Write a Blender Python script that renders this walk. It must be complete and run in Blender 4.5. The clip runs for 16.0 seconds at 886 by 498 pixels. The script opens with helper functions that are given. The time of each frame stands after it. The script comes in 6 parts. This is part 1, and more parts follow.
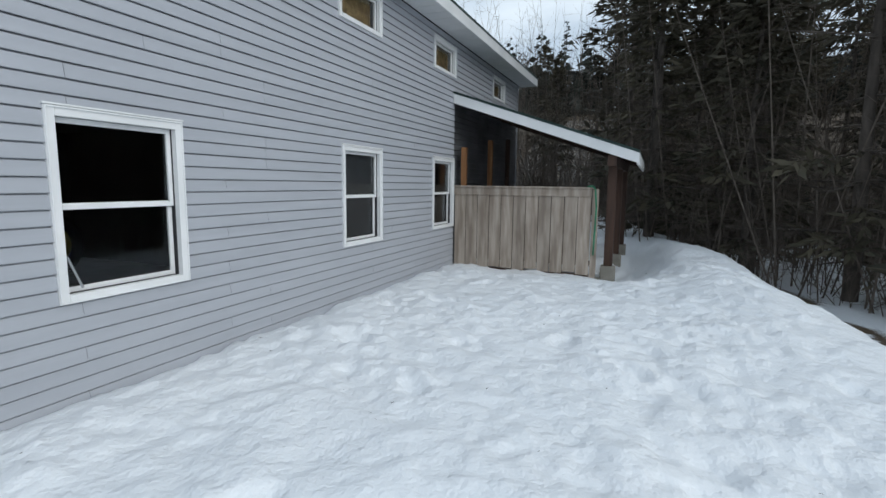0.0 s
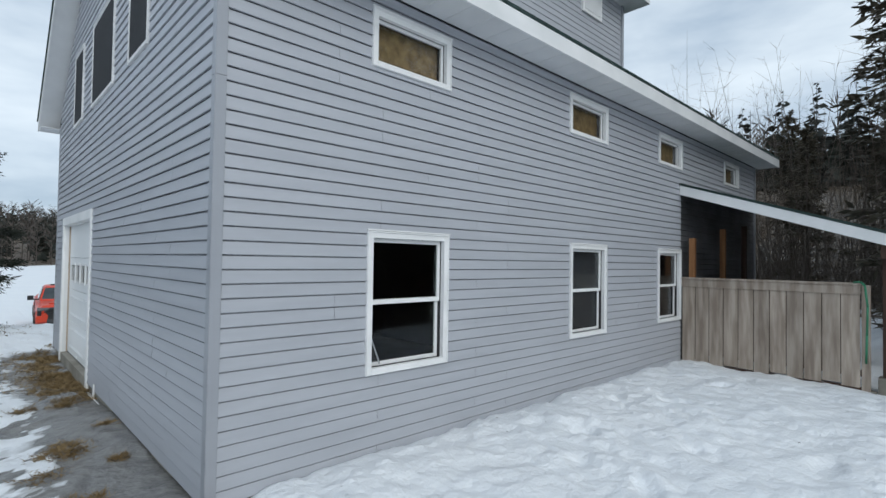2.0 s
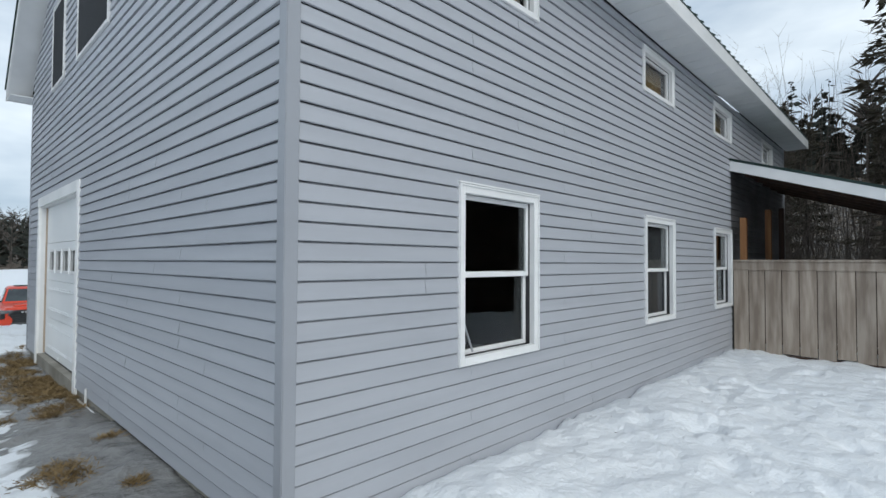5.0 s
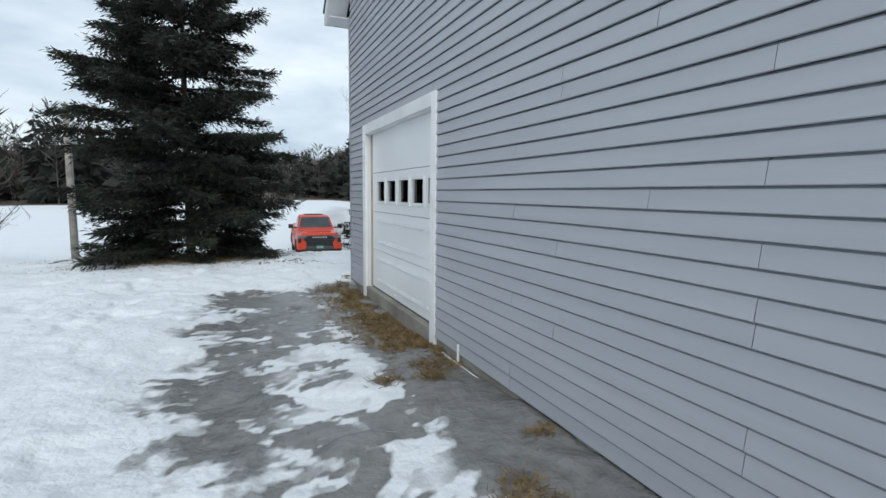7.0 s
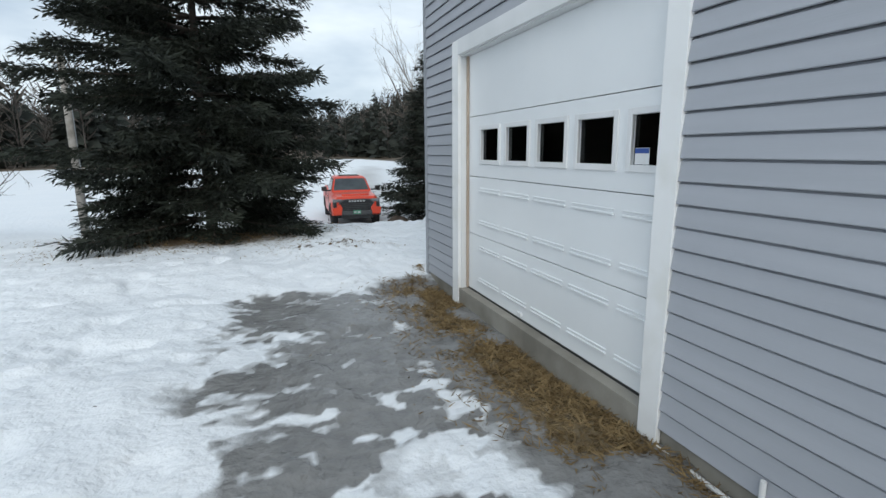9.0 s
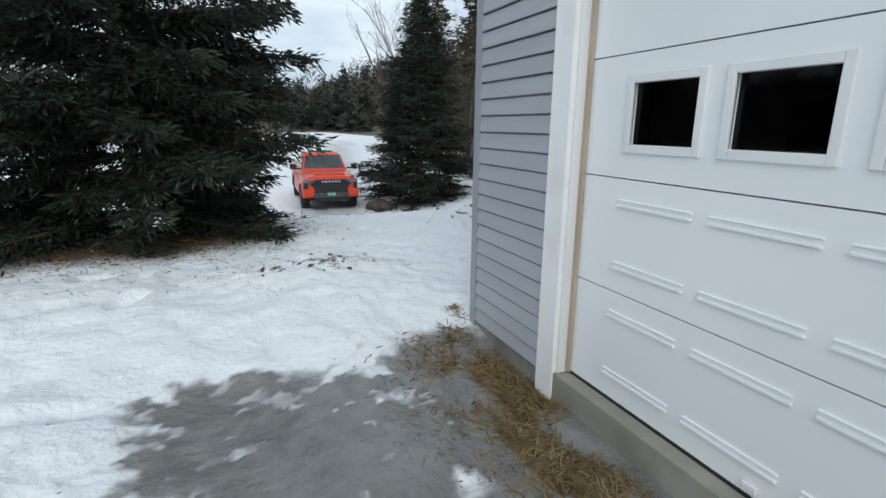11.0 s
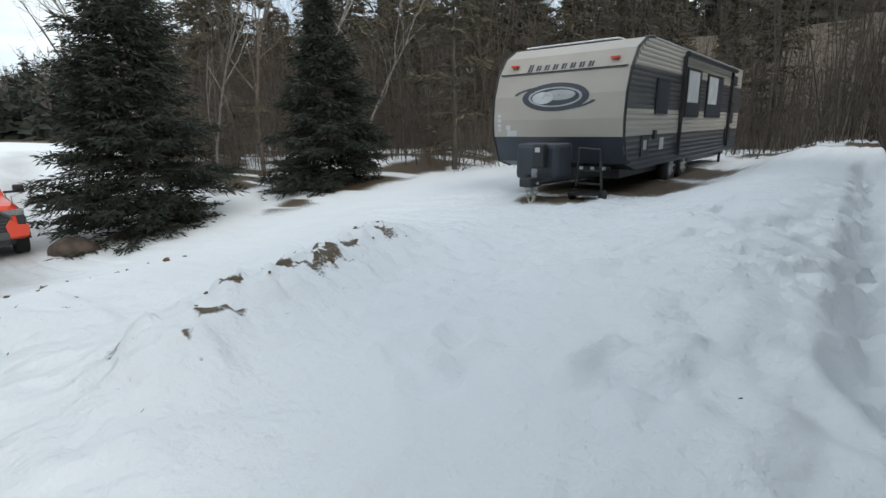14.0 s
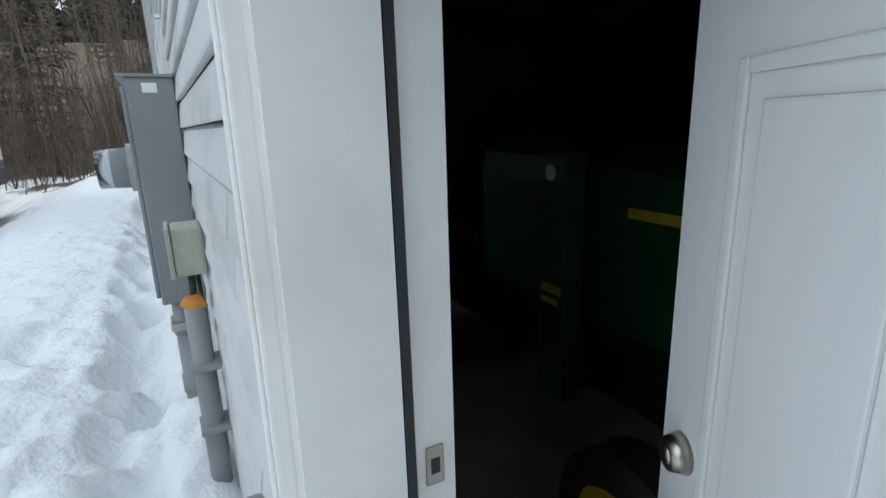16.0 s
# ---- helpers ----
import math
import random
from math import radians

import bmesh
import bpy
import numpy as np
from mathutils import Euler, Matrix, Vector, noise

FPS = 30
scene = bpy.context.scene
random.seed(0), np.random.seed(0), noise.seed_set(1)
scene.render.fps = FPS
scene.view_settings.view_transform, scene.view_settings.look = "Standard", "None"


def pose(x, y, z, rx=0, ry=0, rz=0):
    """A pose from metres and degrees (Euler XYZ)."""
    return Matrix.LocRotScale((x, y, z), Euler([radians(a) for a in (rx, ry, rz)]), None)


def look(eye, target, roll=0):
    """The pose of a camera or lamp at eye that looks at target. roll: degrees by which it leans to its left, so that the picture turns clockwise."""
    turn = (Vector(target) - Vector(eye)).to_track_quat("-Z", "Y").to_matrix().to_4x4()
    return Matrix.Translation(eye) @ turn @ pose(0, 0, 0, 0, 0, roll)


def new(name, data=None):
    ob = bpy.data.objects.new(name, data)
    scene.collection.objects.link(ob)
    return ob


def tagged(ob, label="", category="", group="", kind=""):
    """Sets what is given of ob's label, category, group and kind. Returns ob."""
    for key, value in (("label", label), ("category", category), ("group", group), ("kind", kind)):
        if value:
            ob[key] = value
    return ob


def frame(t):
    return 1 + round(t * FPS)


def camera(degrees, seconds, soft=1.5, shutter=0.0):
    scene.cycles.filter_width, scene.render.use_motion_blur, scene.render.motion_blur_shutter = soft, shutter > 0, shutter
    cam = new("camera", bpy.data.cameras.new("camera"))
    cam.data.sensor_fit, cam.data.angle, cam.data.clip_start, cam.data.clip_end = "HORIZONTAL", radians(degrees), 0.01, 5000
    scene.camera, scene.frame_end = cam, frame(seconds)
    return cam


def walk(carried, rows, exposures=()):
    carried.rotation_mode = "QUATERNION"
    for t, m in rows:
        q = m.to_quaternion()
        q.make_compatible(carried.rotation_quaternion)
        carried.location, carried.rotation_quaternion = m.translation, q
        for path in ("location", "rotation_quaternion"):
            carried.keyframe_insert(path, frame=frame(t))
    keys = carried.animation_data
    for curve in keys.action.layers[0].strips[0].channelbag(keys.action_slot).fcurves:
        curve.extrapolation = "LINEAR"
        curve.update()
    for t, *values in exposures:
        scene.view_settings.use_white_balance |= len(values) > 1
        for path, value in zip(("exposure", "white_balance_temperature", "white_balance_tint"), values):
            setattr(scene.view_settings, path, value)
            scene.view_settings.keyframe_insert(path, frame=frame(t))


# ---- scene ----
cam = camera(83.1, 16.0)
PATH = [
    (0, (-0.657, -3.443, 1.657), (1.173, -2.679, 1.399), 0.7),
    (0.5, (-0.831, -3.583, 1.652), (0.778, -2.406, 1.463), 0.7),
    (1, (-1.030, -3.617, 1.662), (0.415, -2.239, 1.518), 0.9),
    (1.5, (-1.149, -3.603, 1.741), (0.250, -2.172, 1.666), 0.9),
    (2, (-1.219, -3.569, 1.855), (0.159, -2.118, 1.903), 0.9),
    (2.5, (-1.282, -3.550, 1.918), (0.036, -2.060, 2.135), 0.8),
    (3, (-1.227, -3.501, 1.817), (0.023, -1.971, 2.131), 0.8),
    (3.2, (-1.190, -3.461, 1.766), (0.052, -1.925, 2.084), 0.8),
    (5.3, (-1.293, -1.942, 1.551), (0.155, -0.562, 1.555), 0.7),
    (5.5, (-1.353, -1.708, 1.542), (-0.004, -0.231, 1.521), 0.6),
    (6, (-1.419, -1.112, 1.550), (-0.347, 0.573, 1.445), 0.7),
    (6.1, (-1.469, -0.984, 1.553), (-0.432, 0.725, 1.451), 0.4),
    (6.5, (-1.626, -0.450, 1.537), (-0.742, 1.338, 1.378), 1.3),
    (7, (-1.810, 0.173, 1.529), (-1.032, 2.002, 1.312), 0.6),
    (8, (-1.901, 1.438, 1.501), (-1.189, 3.285, 1.218), 0.3),
    (8.5, (-1.862, 2.118, 1.505), (-1.164, 3.966, 1.195), -0.1),
    (9, (-1.792, 2.794, 1.510), (-1.121, 4.638, 1.126), -0.4),
    (9.2, (-1.813, 3.053, 1.503), (-1.131, 4.892, 1.111), -0.2),
    (11.5, (-1.374, 5.881, 1.503), (-0.552, 7.636, 1.007), 0.2),
    (12, (-1.109, 6.681, 1.452), (-0.223, 8.406, 0.960), -0.2),
    (12.5, (-0.903, 7.298, 1.399), (0.047, 8.992, 0.921), 0.1),
    (13, (-0.628, 7.924, 1.330), (0.434, 9.550, 0.850), -0.6),
    (13.4, (-0.318, 8.320, 1.252), (0.864, 9.858, 0.766), -0.1),
    (14, (0.199, 8.720, 1.274), (1.698, 9.955, 0.796), -1.0),
    (14.5, (0.567, 8.767, 1.346), (2.460, 9.202, 0.865), -0.7),
    (15, (1.122, 8.651, 1.382), (3.062, 8.497, 0.923), -1.1),
    (15.5, (1.457, 8.530, 1.499), (3.295, 7.899, 1.025), -2.0),
    (16, (1.731, 8.301, 1.556), (3.434, 7.371, 1.072), -1.8),
]
walk(cam, [(t, look(eye, target, roll)) for t, eye, target, roll in PATH], [(0, 0.46, 6450, 10), (2.5, 0.42, 6450, 10), (5.5, 0.52, 6550, 10), (9.0, 0.54, 6600, 10), (12.5, 0.64, 6750, 10), (14.2, 0.98, 7000, 11), (15.0, 1.28, 6950, 11), (16, 1.5, 6850, 11)])

# ---- world, sun ----
world = bpy.data.worlds.new("overcast_sky")
scene.world = world
world.use_nodes = True
wn, wl = world.node_tree.nodes, world.node_tree.links
wn.clear()
w_out, w_bg = wn.new("ShaderNodeOutputWorld"), wn.new("ShaderNodeBackground")
w_sky, w_mix, w_ramp = wn.new("ShaderNodeTexSky"), wn.new("ShaderNodeMix"), wn.new("ShaderNodeValToRGB")
w_noise, w_map, w_co = wn.new("ShaderNodeTexNoise"), wn.new("ShaderNodeMapping"), wn.new("ShaderNodeTexCoord")
w_sky.sky_type, w_sky.sun_disc = "NISHITA", False
w_sky.sun_elevation, w_sky.sun_rotation = radians(35), radians(194)
w_map.inputs["Scale"].default_value = (1.4, 1.4, 4.5)
w_noise.inputs["Scale"].default_value, w_noise.inputs["Detail"].default_value = 1.7, 5.0
w_noise.inputs["Roughness"].default_value = 0.55
w_ramp.color_ramp.elements[0].position, w_ramp.color_ramp.elements[0].color = 0.36, (3.9, 4.9, 6.0, 1)
w_ramp.color_ramp.elements[1].position, w_ramp.color_ramp.elements[1].color = 0.74, (8.2, 9.1, 9.7, 1)
w_mix.data_type = "RGBA"
w_mix.inputs["Factor"].default_value = 0.9
wl.new(w_co.outputs["Generated"], w_map.inputs["Vector"])
wl.new(w_map.outputs["Vector"], w_noise.inputs["Vector"])
wl.new(w_noise.outputs["Fac"], w_ramp.inputs["Fac"])
wl.new(w_sky.outputs["Color"], w_mix.inputs["A"])
wl.new(w_ramp.outputs["Color"], w_mix.inputs["B"])
wl.new(w_mix.outputs["Result"], w_bg.inputs["Color"])
wl.new(w_bg.outputs["Background"], w_out.inputs["Surface"])
w_bg.inputs["Strength"].default_value = 0.088

sun_data = bpy.data.lights.new("sun", "SUN")
sun_data.energy, sun_data.angle, sun_data.color = 1.0, radians(50), (0.97, 0.98, 0.94)
sun = new("sun", sun_data)
sun.rotation_euler = (radians(55), 0, radians(-14))

# ---- materials ----


def nodes_of(name, rough=0.6, metal=0.0):
    m = bpy.data.materials.new(name)
    m.use_nodes = True
    b = m.node_tree.nodes["Principled BSDF"]
    b.inputs["Roughness"].default_value, b.inputs["Metallic"].default_value = rough, metal
    return m, m.node_tree.nodes, m.node_tree.links, b


def surface(name, c1, c2, scale=3.0, rough=0.6, metal=0.0, fine=60.0, bump=0.15, stretch=(1, 1, 1), spread=0.0, detail=4.0, dist=0.004, lo=0.35, hi=0.65):
    """Two-scale procedural surface: broad variation between two colours, fine grain in relief, spread by piece."""
    m, n, l, b = nodes_of(name, rough, metal)
    co, mp = n.new("ShaderNodeTexCoord"), n.new("ShaderNodeMapping")
    mp.inputs["Scale"].default_value = stretch
    l.new(co.outputs["Object"], mp.inputs["Vector"])
    n1, n2, r = n.new("ShaderNodeTexNoise"), n.new("ShaderNodeTexNoise"), n.new("ShaderNodeValToRGB")
    n1.inputs["Scale"].default_value, n1.inputs["Detail"].default_value = scale, detail
    n2.inputs["Scale"].default_value, n2.inputs["Detail"].default_value = fine, 3.0
    for q in (n1, n2):
        l.new(mp.outputs["Vector"], q.inputs["Vector"])
    r.color_ramp.elements[0].position, r.color_ramp.elements[0].color = lo, (*c1, 1)
    r.color_ramp.elements[1].position, r.color_ramp.elements[1].color = hi, (*c2, 1)
    l.new(n1.outputs["Fac"], r.inputs["Fac"])
    hsv, mul = n.new("ShaderNodeHueSaturation"), n.new("ShaderNodeMath")
    info = n.new("ShaderNodeObjectInfo")
    mul.operation = "MULTIPLY_ADD"
    mul.inputs[1].default_value, mul.inputs[2].default_value = spread, 1.0 - spread / 2
    l.new(info.outputs["Random"], mul.inputs[0])
    l.new(mul.outputs[0], hsv.inputs["Value"])
    l.new(r.outputs["Color"], hsv.inputs["Color"])
    l.new(hsv.outputs["Color"], b.inputs["Base Color"])
    bp = n.new("ShaderNodeBump")
    bp.inputs["Strength"].default_value, bp.inputs["Distance"].default_value = bump, dist
    l.new(n2.outputs["Fac"], bp.inputs["Height"])
    l.new(bp.outputs["Normal"], b.inputs["Normal"])
    return m


SIDING = surface("grey_vinyl", (0.37, 0.385, 0.42), (0.405, 0.42, 0.455), 1.2, 0.42, fine=18, bump=0.12, stretch=(0.6, 0.6, 9), spread=0.05)
# soot stain, with the shade under the lean-to also put into the colour
SOOT_SHADE = surface("sooty_shaded_vinyl", (0.05, 0.05, 0.053), (0.12, 0.12, 0.125), 1.6, 0.45, fine=18, bump=0.1, spread=0.1)
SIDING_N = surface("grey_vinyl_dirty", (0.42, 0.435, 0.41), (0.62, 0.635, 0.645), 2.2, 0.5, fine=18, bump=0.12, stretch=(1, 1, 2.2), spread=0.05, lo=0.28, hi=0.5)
POST = surface("grey_vinyl_corner", (0.30, 0.315, 0.345), (0.325, 0.34, 0.37), 1.5, 0.4, fine=40, bump=0.05)
WHITE = surface("white_trim", (0.70, 0.71, 0.71), (0.79, 0.79, 0.79), 2.0, 0.42, fine=60, bump=0.05)
WHITE_WORN = surface("white_trim_worn", (0.73, 0.72, 0.67), (0.85, 0.85, 0.84), 2.6, 0.5, fine=40, bump=0.1, lo=0.25, hi=0.5)
DOORWHITE = surface("white_door_paint", (0.78, 0.80, 0.81), (0.83, 0.845, 0.85), 1.0, 0.35, fine=90, bump=0.04)
SOFFIT = surface("white_soffit", (0.62, 0.63, 0.64), (0.70, 0.71, 0.72), 2.0, 0.5)
CORE = surface("wall_core", (0.04, 0.04, 0.043), (0.055, 0.055, 0.06), 2.0, 0.8)
# near black: the darkness of the unlit rooms is put into this colour
INSIDE_DARK = surface("dark_unlit_inside", (0.018, 0.016, 0.015), (0.03, 0.027, 0.024), 2.0, 0.9)
OSB = surface("strand_board", (0.14, 0.09, 0.036), (0.28, 0.185, 0.08), 14.0, 0.7, fine=50, bump=0.2)
ROOF = surface("green_metal_roof", (0.012, 0.03, 0.026), (0.02, 0.045, 0.038), 2.0, 0.35, metal=0.3)
CONCRETE = surface("concrete", (0.20, 0.185, 0.155), (0.32, 0.30, 0.26), 2.5, 0.85, fine=80, bump=0.4)
FENCEWOOD = surface("weathered_pine", (0.25, 0.20, 0.16), (0.43, 0.365, 0.305), 3.0, 0.8, fine=30, bump=0.4, stretch=(4, 4, 0.5), spread=0.25)
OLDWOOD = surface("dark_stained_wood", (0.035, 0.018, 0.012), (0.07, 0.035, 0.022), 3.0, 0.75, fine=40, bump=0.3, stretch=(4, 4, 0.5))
REDWOOD = surface("orange_stained_wood", (0.20, 0.085, 0.03), (0.30, 0.14, 0.055), 3.0, 0.7, fine=40, bump=0.3, stretch=(4, 4, 0.5))
RUBBER = surface("black_rubber", (0.012, 0.012, 0.013), (0.02, 0.02, 0.021), 6.0, 0.7, fine=90)
BLACKP = surface("black_plastic", (0.014, 0.015, 0.016), (0.022, 0.023, 0.025), 4.0, 0.45, fine=90)
BARK = surface("bark", (0.05, 0.04, 0.033), (0.11, 0.09, 0.075), 6.0, 0.9, fine=30, bump=0.6, stretch=(1, 1, 0.3))
GREYBARK = surface("pale_bark", (0.17, 0.155, 0.135), (0.29, 0.27, 0.245), 5.0, 0.9, fine=30, bump=0.4, spread=0.3)
TWIG = surface("bare_twig", (0.072, 0.057, 0.045), (0.135, 0.11, 0.09), 5.0, 0.9, spread=0.3)
NEEDLE = surface("spruce_needles", (0.008, 0.012, 0.008), (0.027, 0.034, 0.022), 3.0, 0.75, spread=0.2)
NEEDLE_WOODS = surface("woods_needles", (0.036, 0.033, 0.02), (0.098, 0.082, 0.052), 1.2, 0.8, spread=0.5)
NEEDLE_FAR = surface("spruce_needles_far", (0.012, 0.016, 0.012), (0.028, 0.034, 0.026), 0.4, 0.85, spread=0.2)
TWIG_FAR = surface("bare_wood_far", (0.06, 0.05, 0.043), (0.11, 0.095, 0.085), 0.3, 0.95, spread=0.2)
GRASS = surface("dead_grass", (0.13, 0.085, 0.035), (0.26, 0.18, 0.085), 8.0, 0.9)
DIRT = surface("brown_clod", (0.065, 0.04, 0.02), (0.19, 0.125, 0.065), 12.0, 0.95, fine=60, bump=0.8)
ROCK = surface("brown_boulder", (0.045, 0.033, 0.025), (0.10, 0.075, 0.058), 4.0, 0.9, fine=40, bump=0.8)
GREYPAINT = surface("grey_enclosure_paint", (0.20, 0.22, 0.235), (0.235, 0.255, 0.27), 3.0, 0.45, fine=80, bump=0.05)
PVC = surface("grey_conduit", (0.22, 0.235, 0.25), (0.28, 0.29, 0.30), 4.0, 0.5, fine=60, bump=0.08)
METAL = surface("satin_nickel", (0.42, 0.38, 0.31), (0.52, 0.48, 0.41), 5.0, 0.3, metal=1.0)


def glass(name, tint, rough=0.02):
    m, n, l, b = nodes_of(name, rough)
    b.inputs["Base Color"].default_value = (*tint, 1)
    b.inputs["Transmission Weight"].default_value = 1.0
    b.inputs["IOR"].default_value = 1.3
    return m


GLASS = glass("window_glass", (0.82, 0.86, 0.88))
GLASS_DARK = glass("tinted_glass", (0.10, 0.11, 0.12))

SCREEN = surface("dark_insect_screen", (0.012, 0.014, 0.017), (0.02, 0.022, 0.026), 2.0, 0.9, fine=400, bump=0.3)

# ---- building helpers ----


def to_mesh(name, bm, material, smooth=False):
    me = bpy.data.meshes.new(name)
    bmesh.ops.recalc_face_normals(bm, faces=bm.faces)
    bm.to_mesh(me)
    bm.free()
    for m in material if isinstance(material, (list, tuple)) else (material,):
        me.materials.append(m)
    if smooth:
        me.polygons.foreach_set("use_smooth", [True] * len(me.polygons))
    return me


def part(name, bm, material, parent=None, label="", smooth=False):
    ob = new(name, to_mesh(name, bm, material, smooth))
    if parent:
        ob.parent = parent
    return tagged(ob, label)


def box(bm, x0, x1, y0, y1, z0, z1, bevel=0.0):
    r = bmesh.ops.create_cube(bm, size=1.0, matrix=Matrix.Translation(((x0 + x1) / 2, (y0 + y1) / 2, (z0 + z1) / 2)) @ Matrix.Diagonal((abs(x1 - x0), abs(y1 - y0), abs(z1 - z0), 1)))
    if bevel:
        es = list({e for v in r["verts"] for e in v.link_edges})
        bmesh.ops.bevel(bm, geom=es, offset=bevel, segments=2, profile=0.6, affect="EDGES")


def boxes(*rows, bevel=0.0):
    bm = bmesh.new()
    for r in rows:
        box(bm, *r, bevel=bevel)
    return bm


def tube(bm, a, b, r0, r1=None, seg=10):
    r1 = r0 if r1 is None else r1
    a, b = Vector(a), Vector(b)
    m = Matrix.Translation((a + b) / 2) @ (b - a).to_track_quat("Z", "Y").to_matrix().to_4x4()
    bmesh.ops.create_cone(bm, cap_ends=True, segments=seg, radius1=r0, radius2=r1, depth=(b - a).length, matrix=m)


def tubes(*rows, seg=10):
    bm = bmesh.new()
    for r in rows:
        tube(bm, *r, seg=seg)
    return bm


def ring(bm, sections, closed_ends=True):
    """Skin over a row of equal loops of points."""
    vs = [[bm.verts.new(p) for p in s] for s in sections]
    n = len(vs[0])
    for a, b in zip(vs, vs[1:]):
        for i in range(n):
            bm.faces.new((a[i], a[(i + 1) % n], b[(i + 1) % n], b[i]))
    if closed_ends:
        bm.faces.new(vs[0][::-1])
        bm.faces.new(vs[-1])


def prism(bm, pts, axis, lo, hi):
    """An outline in the two other axes, drawn out along axis from lo to hi."""
    def at(p, v):
        q = list(p)
        q.insert("xyz".index(axis), v)
        return q
    ring(bm, [[at(p, lo) for p in pts], [at(p, hi) for p in pts]])


def empty(name, m=None):
    ob = new(name)
    ob.empty_display_size = 0.1
    if m is not None:
        ob.matrix_basis = m
    return ob


def lattice(ix, iy, seed):
    h = np.sin(ix * 127.1 + iy * 311.7 + seed * 74.7) * 43758.5453
    return h - np.floor(h)


def vnoise(x, y, seed=0):
    """Smooth value noise in the plane, 0 to 1."""
    x, y = np.asarray(x, float), np.asarray(y, float)
    ix, iy = np.floor(x), np.floor(y)
    fx, fy = x - ix, y - iy
    fx, fy = fx * fx * (3 - 2 * fx), fy * fy * (3 - 2 * fy)
    a = lattice(ix, iy, seed) * (1 - fx) + lattice(ix + 1, iy, seed) * fx
    b = lattice(ix, iy + 1, seed) * (1 - fx) + lattice(ix + 1, iy + 1, seed) * fx
    return a * (1 - fy) + b * fy


def fbm(x, y, seed=0, octaves=4):
    s, a, t = 0.0, 0.5, 0.0
    for i in range(octaves):
        s, t, a = s + a * vnoise(x * 2 ** i, y * 2 ** i, seed + i * 7), t + a, a * 0.5
    return s / t


def step(a, b, v):
    u = np.clip((np.asarray(v, float) - a) / (b - a), 0, 1)
    return u * u * (3 - 2 * u)


def bump2(x, y, cx, cy, rx, ry):
    return np.exp(-(((x - cx) / rx) ** 2 + ((y - cy) / ry) ** 2))


# ---- ground ----
W, L, COURSE, Z0 = 8.20, 12.5, 0.1016, 0.15


def bare(x, y):
    """How far the ground is free of snow, beside the gable wall: 0 snow, 1 ice and grass."""
    wob = 1.1 * (fbm(x * 0.9, y * 0.9, 3) - 0.5)
    west = step(-3.0, -1.6, x + 0.6 * wob - 0.22 * step(5.5, 8, y))
    north = 1 - step(7.95, 8.4, y + 0.4 * wob)
    south = 1 - step(-0.35, 0.35, x - 0.15 - 0.45 * np.minimum(y, 0) + wob * 0.3)
    far = step(-5.5, -3.5, y)
    north = north * np.where(y > 7.9, 1 - step(-0.3, 0.4, x), 1.0)
    return west * north * np.where(y < 0, south * far, 1.0)


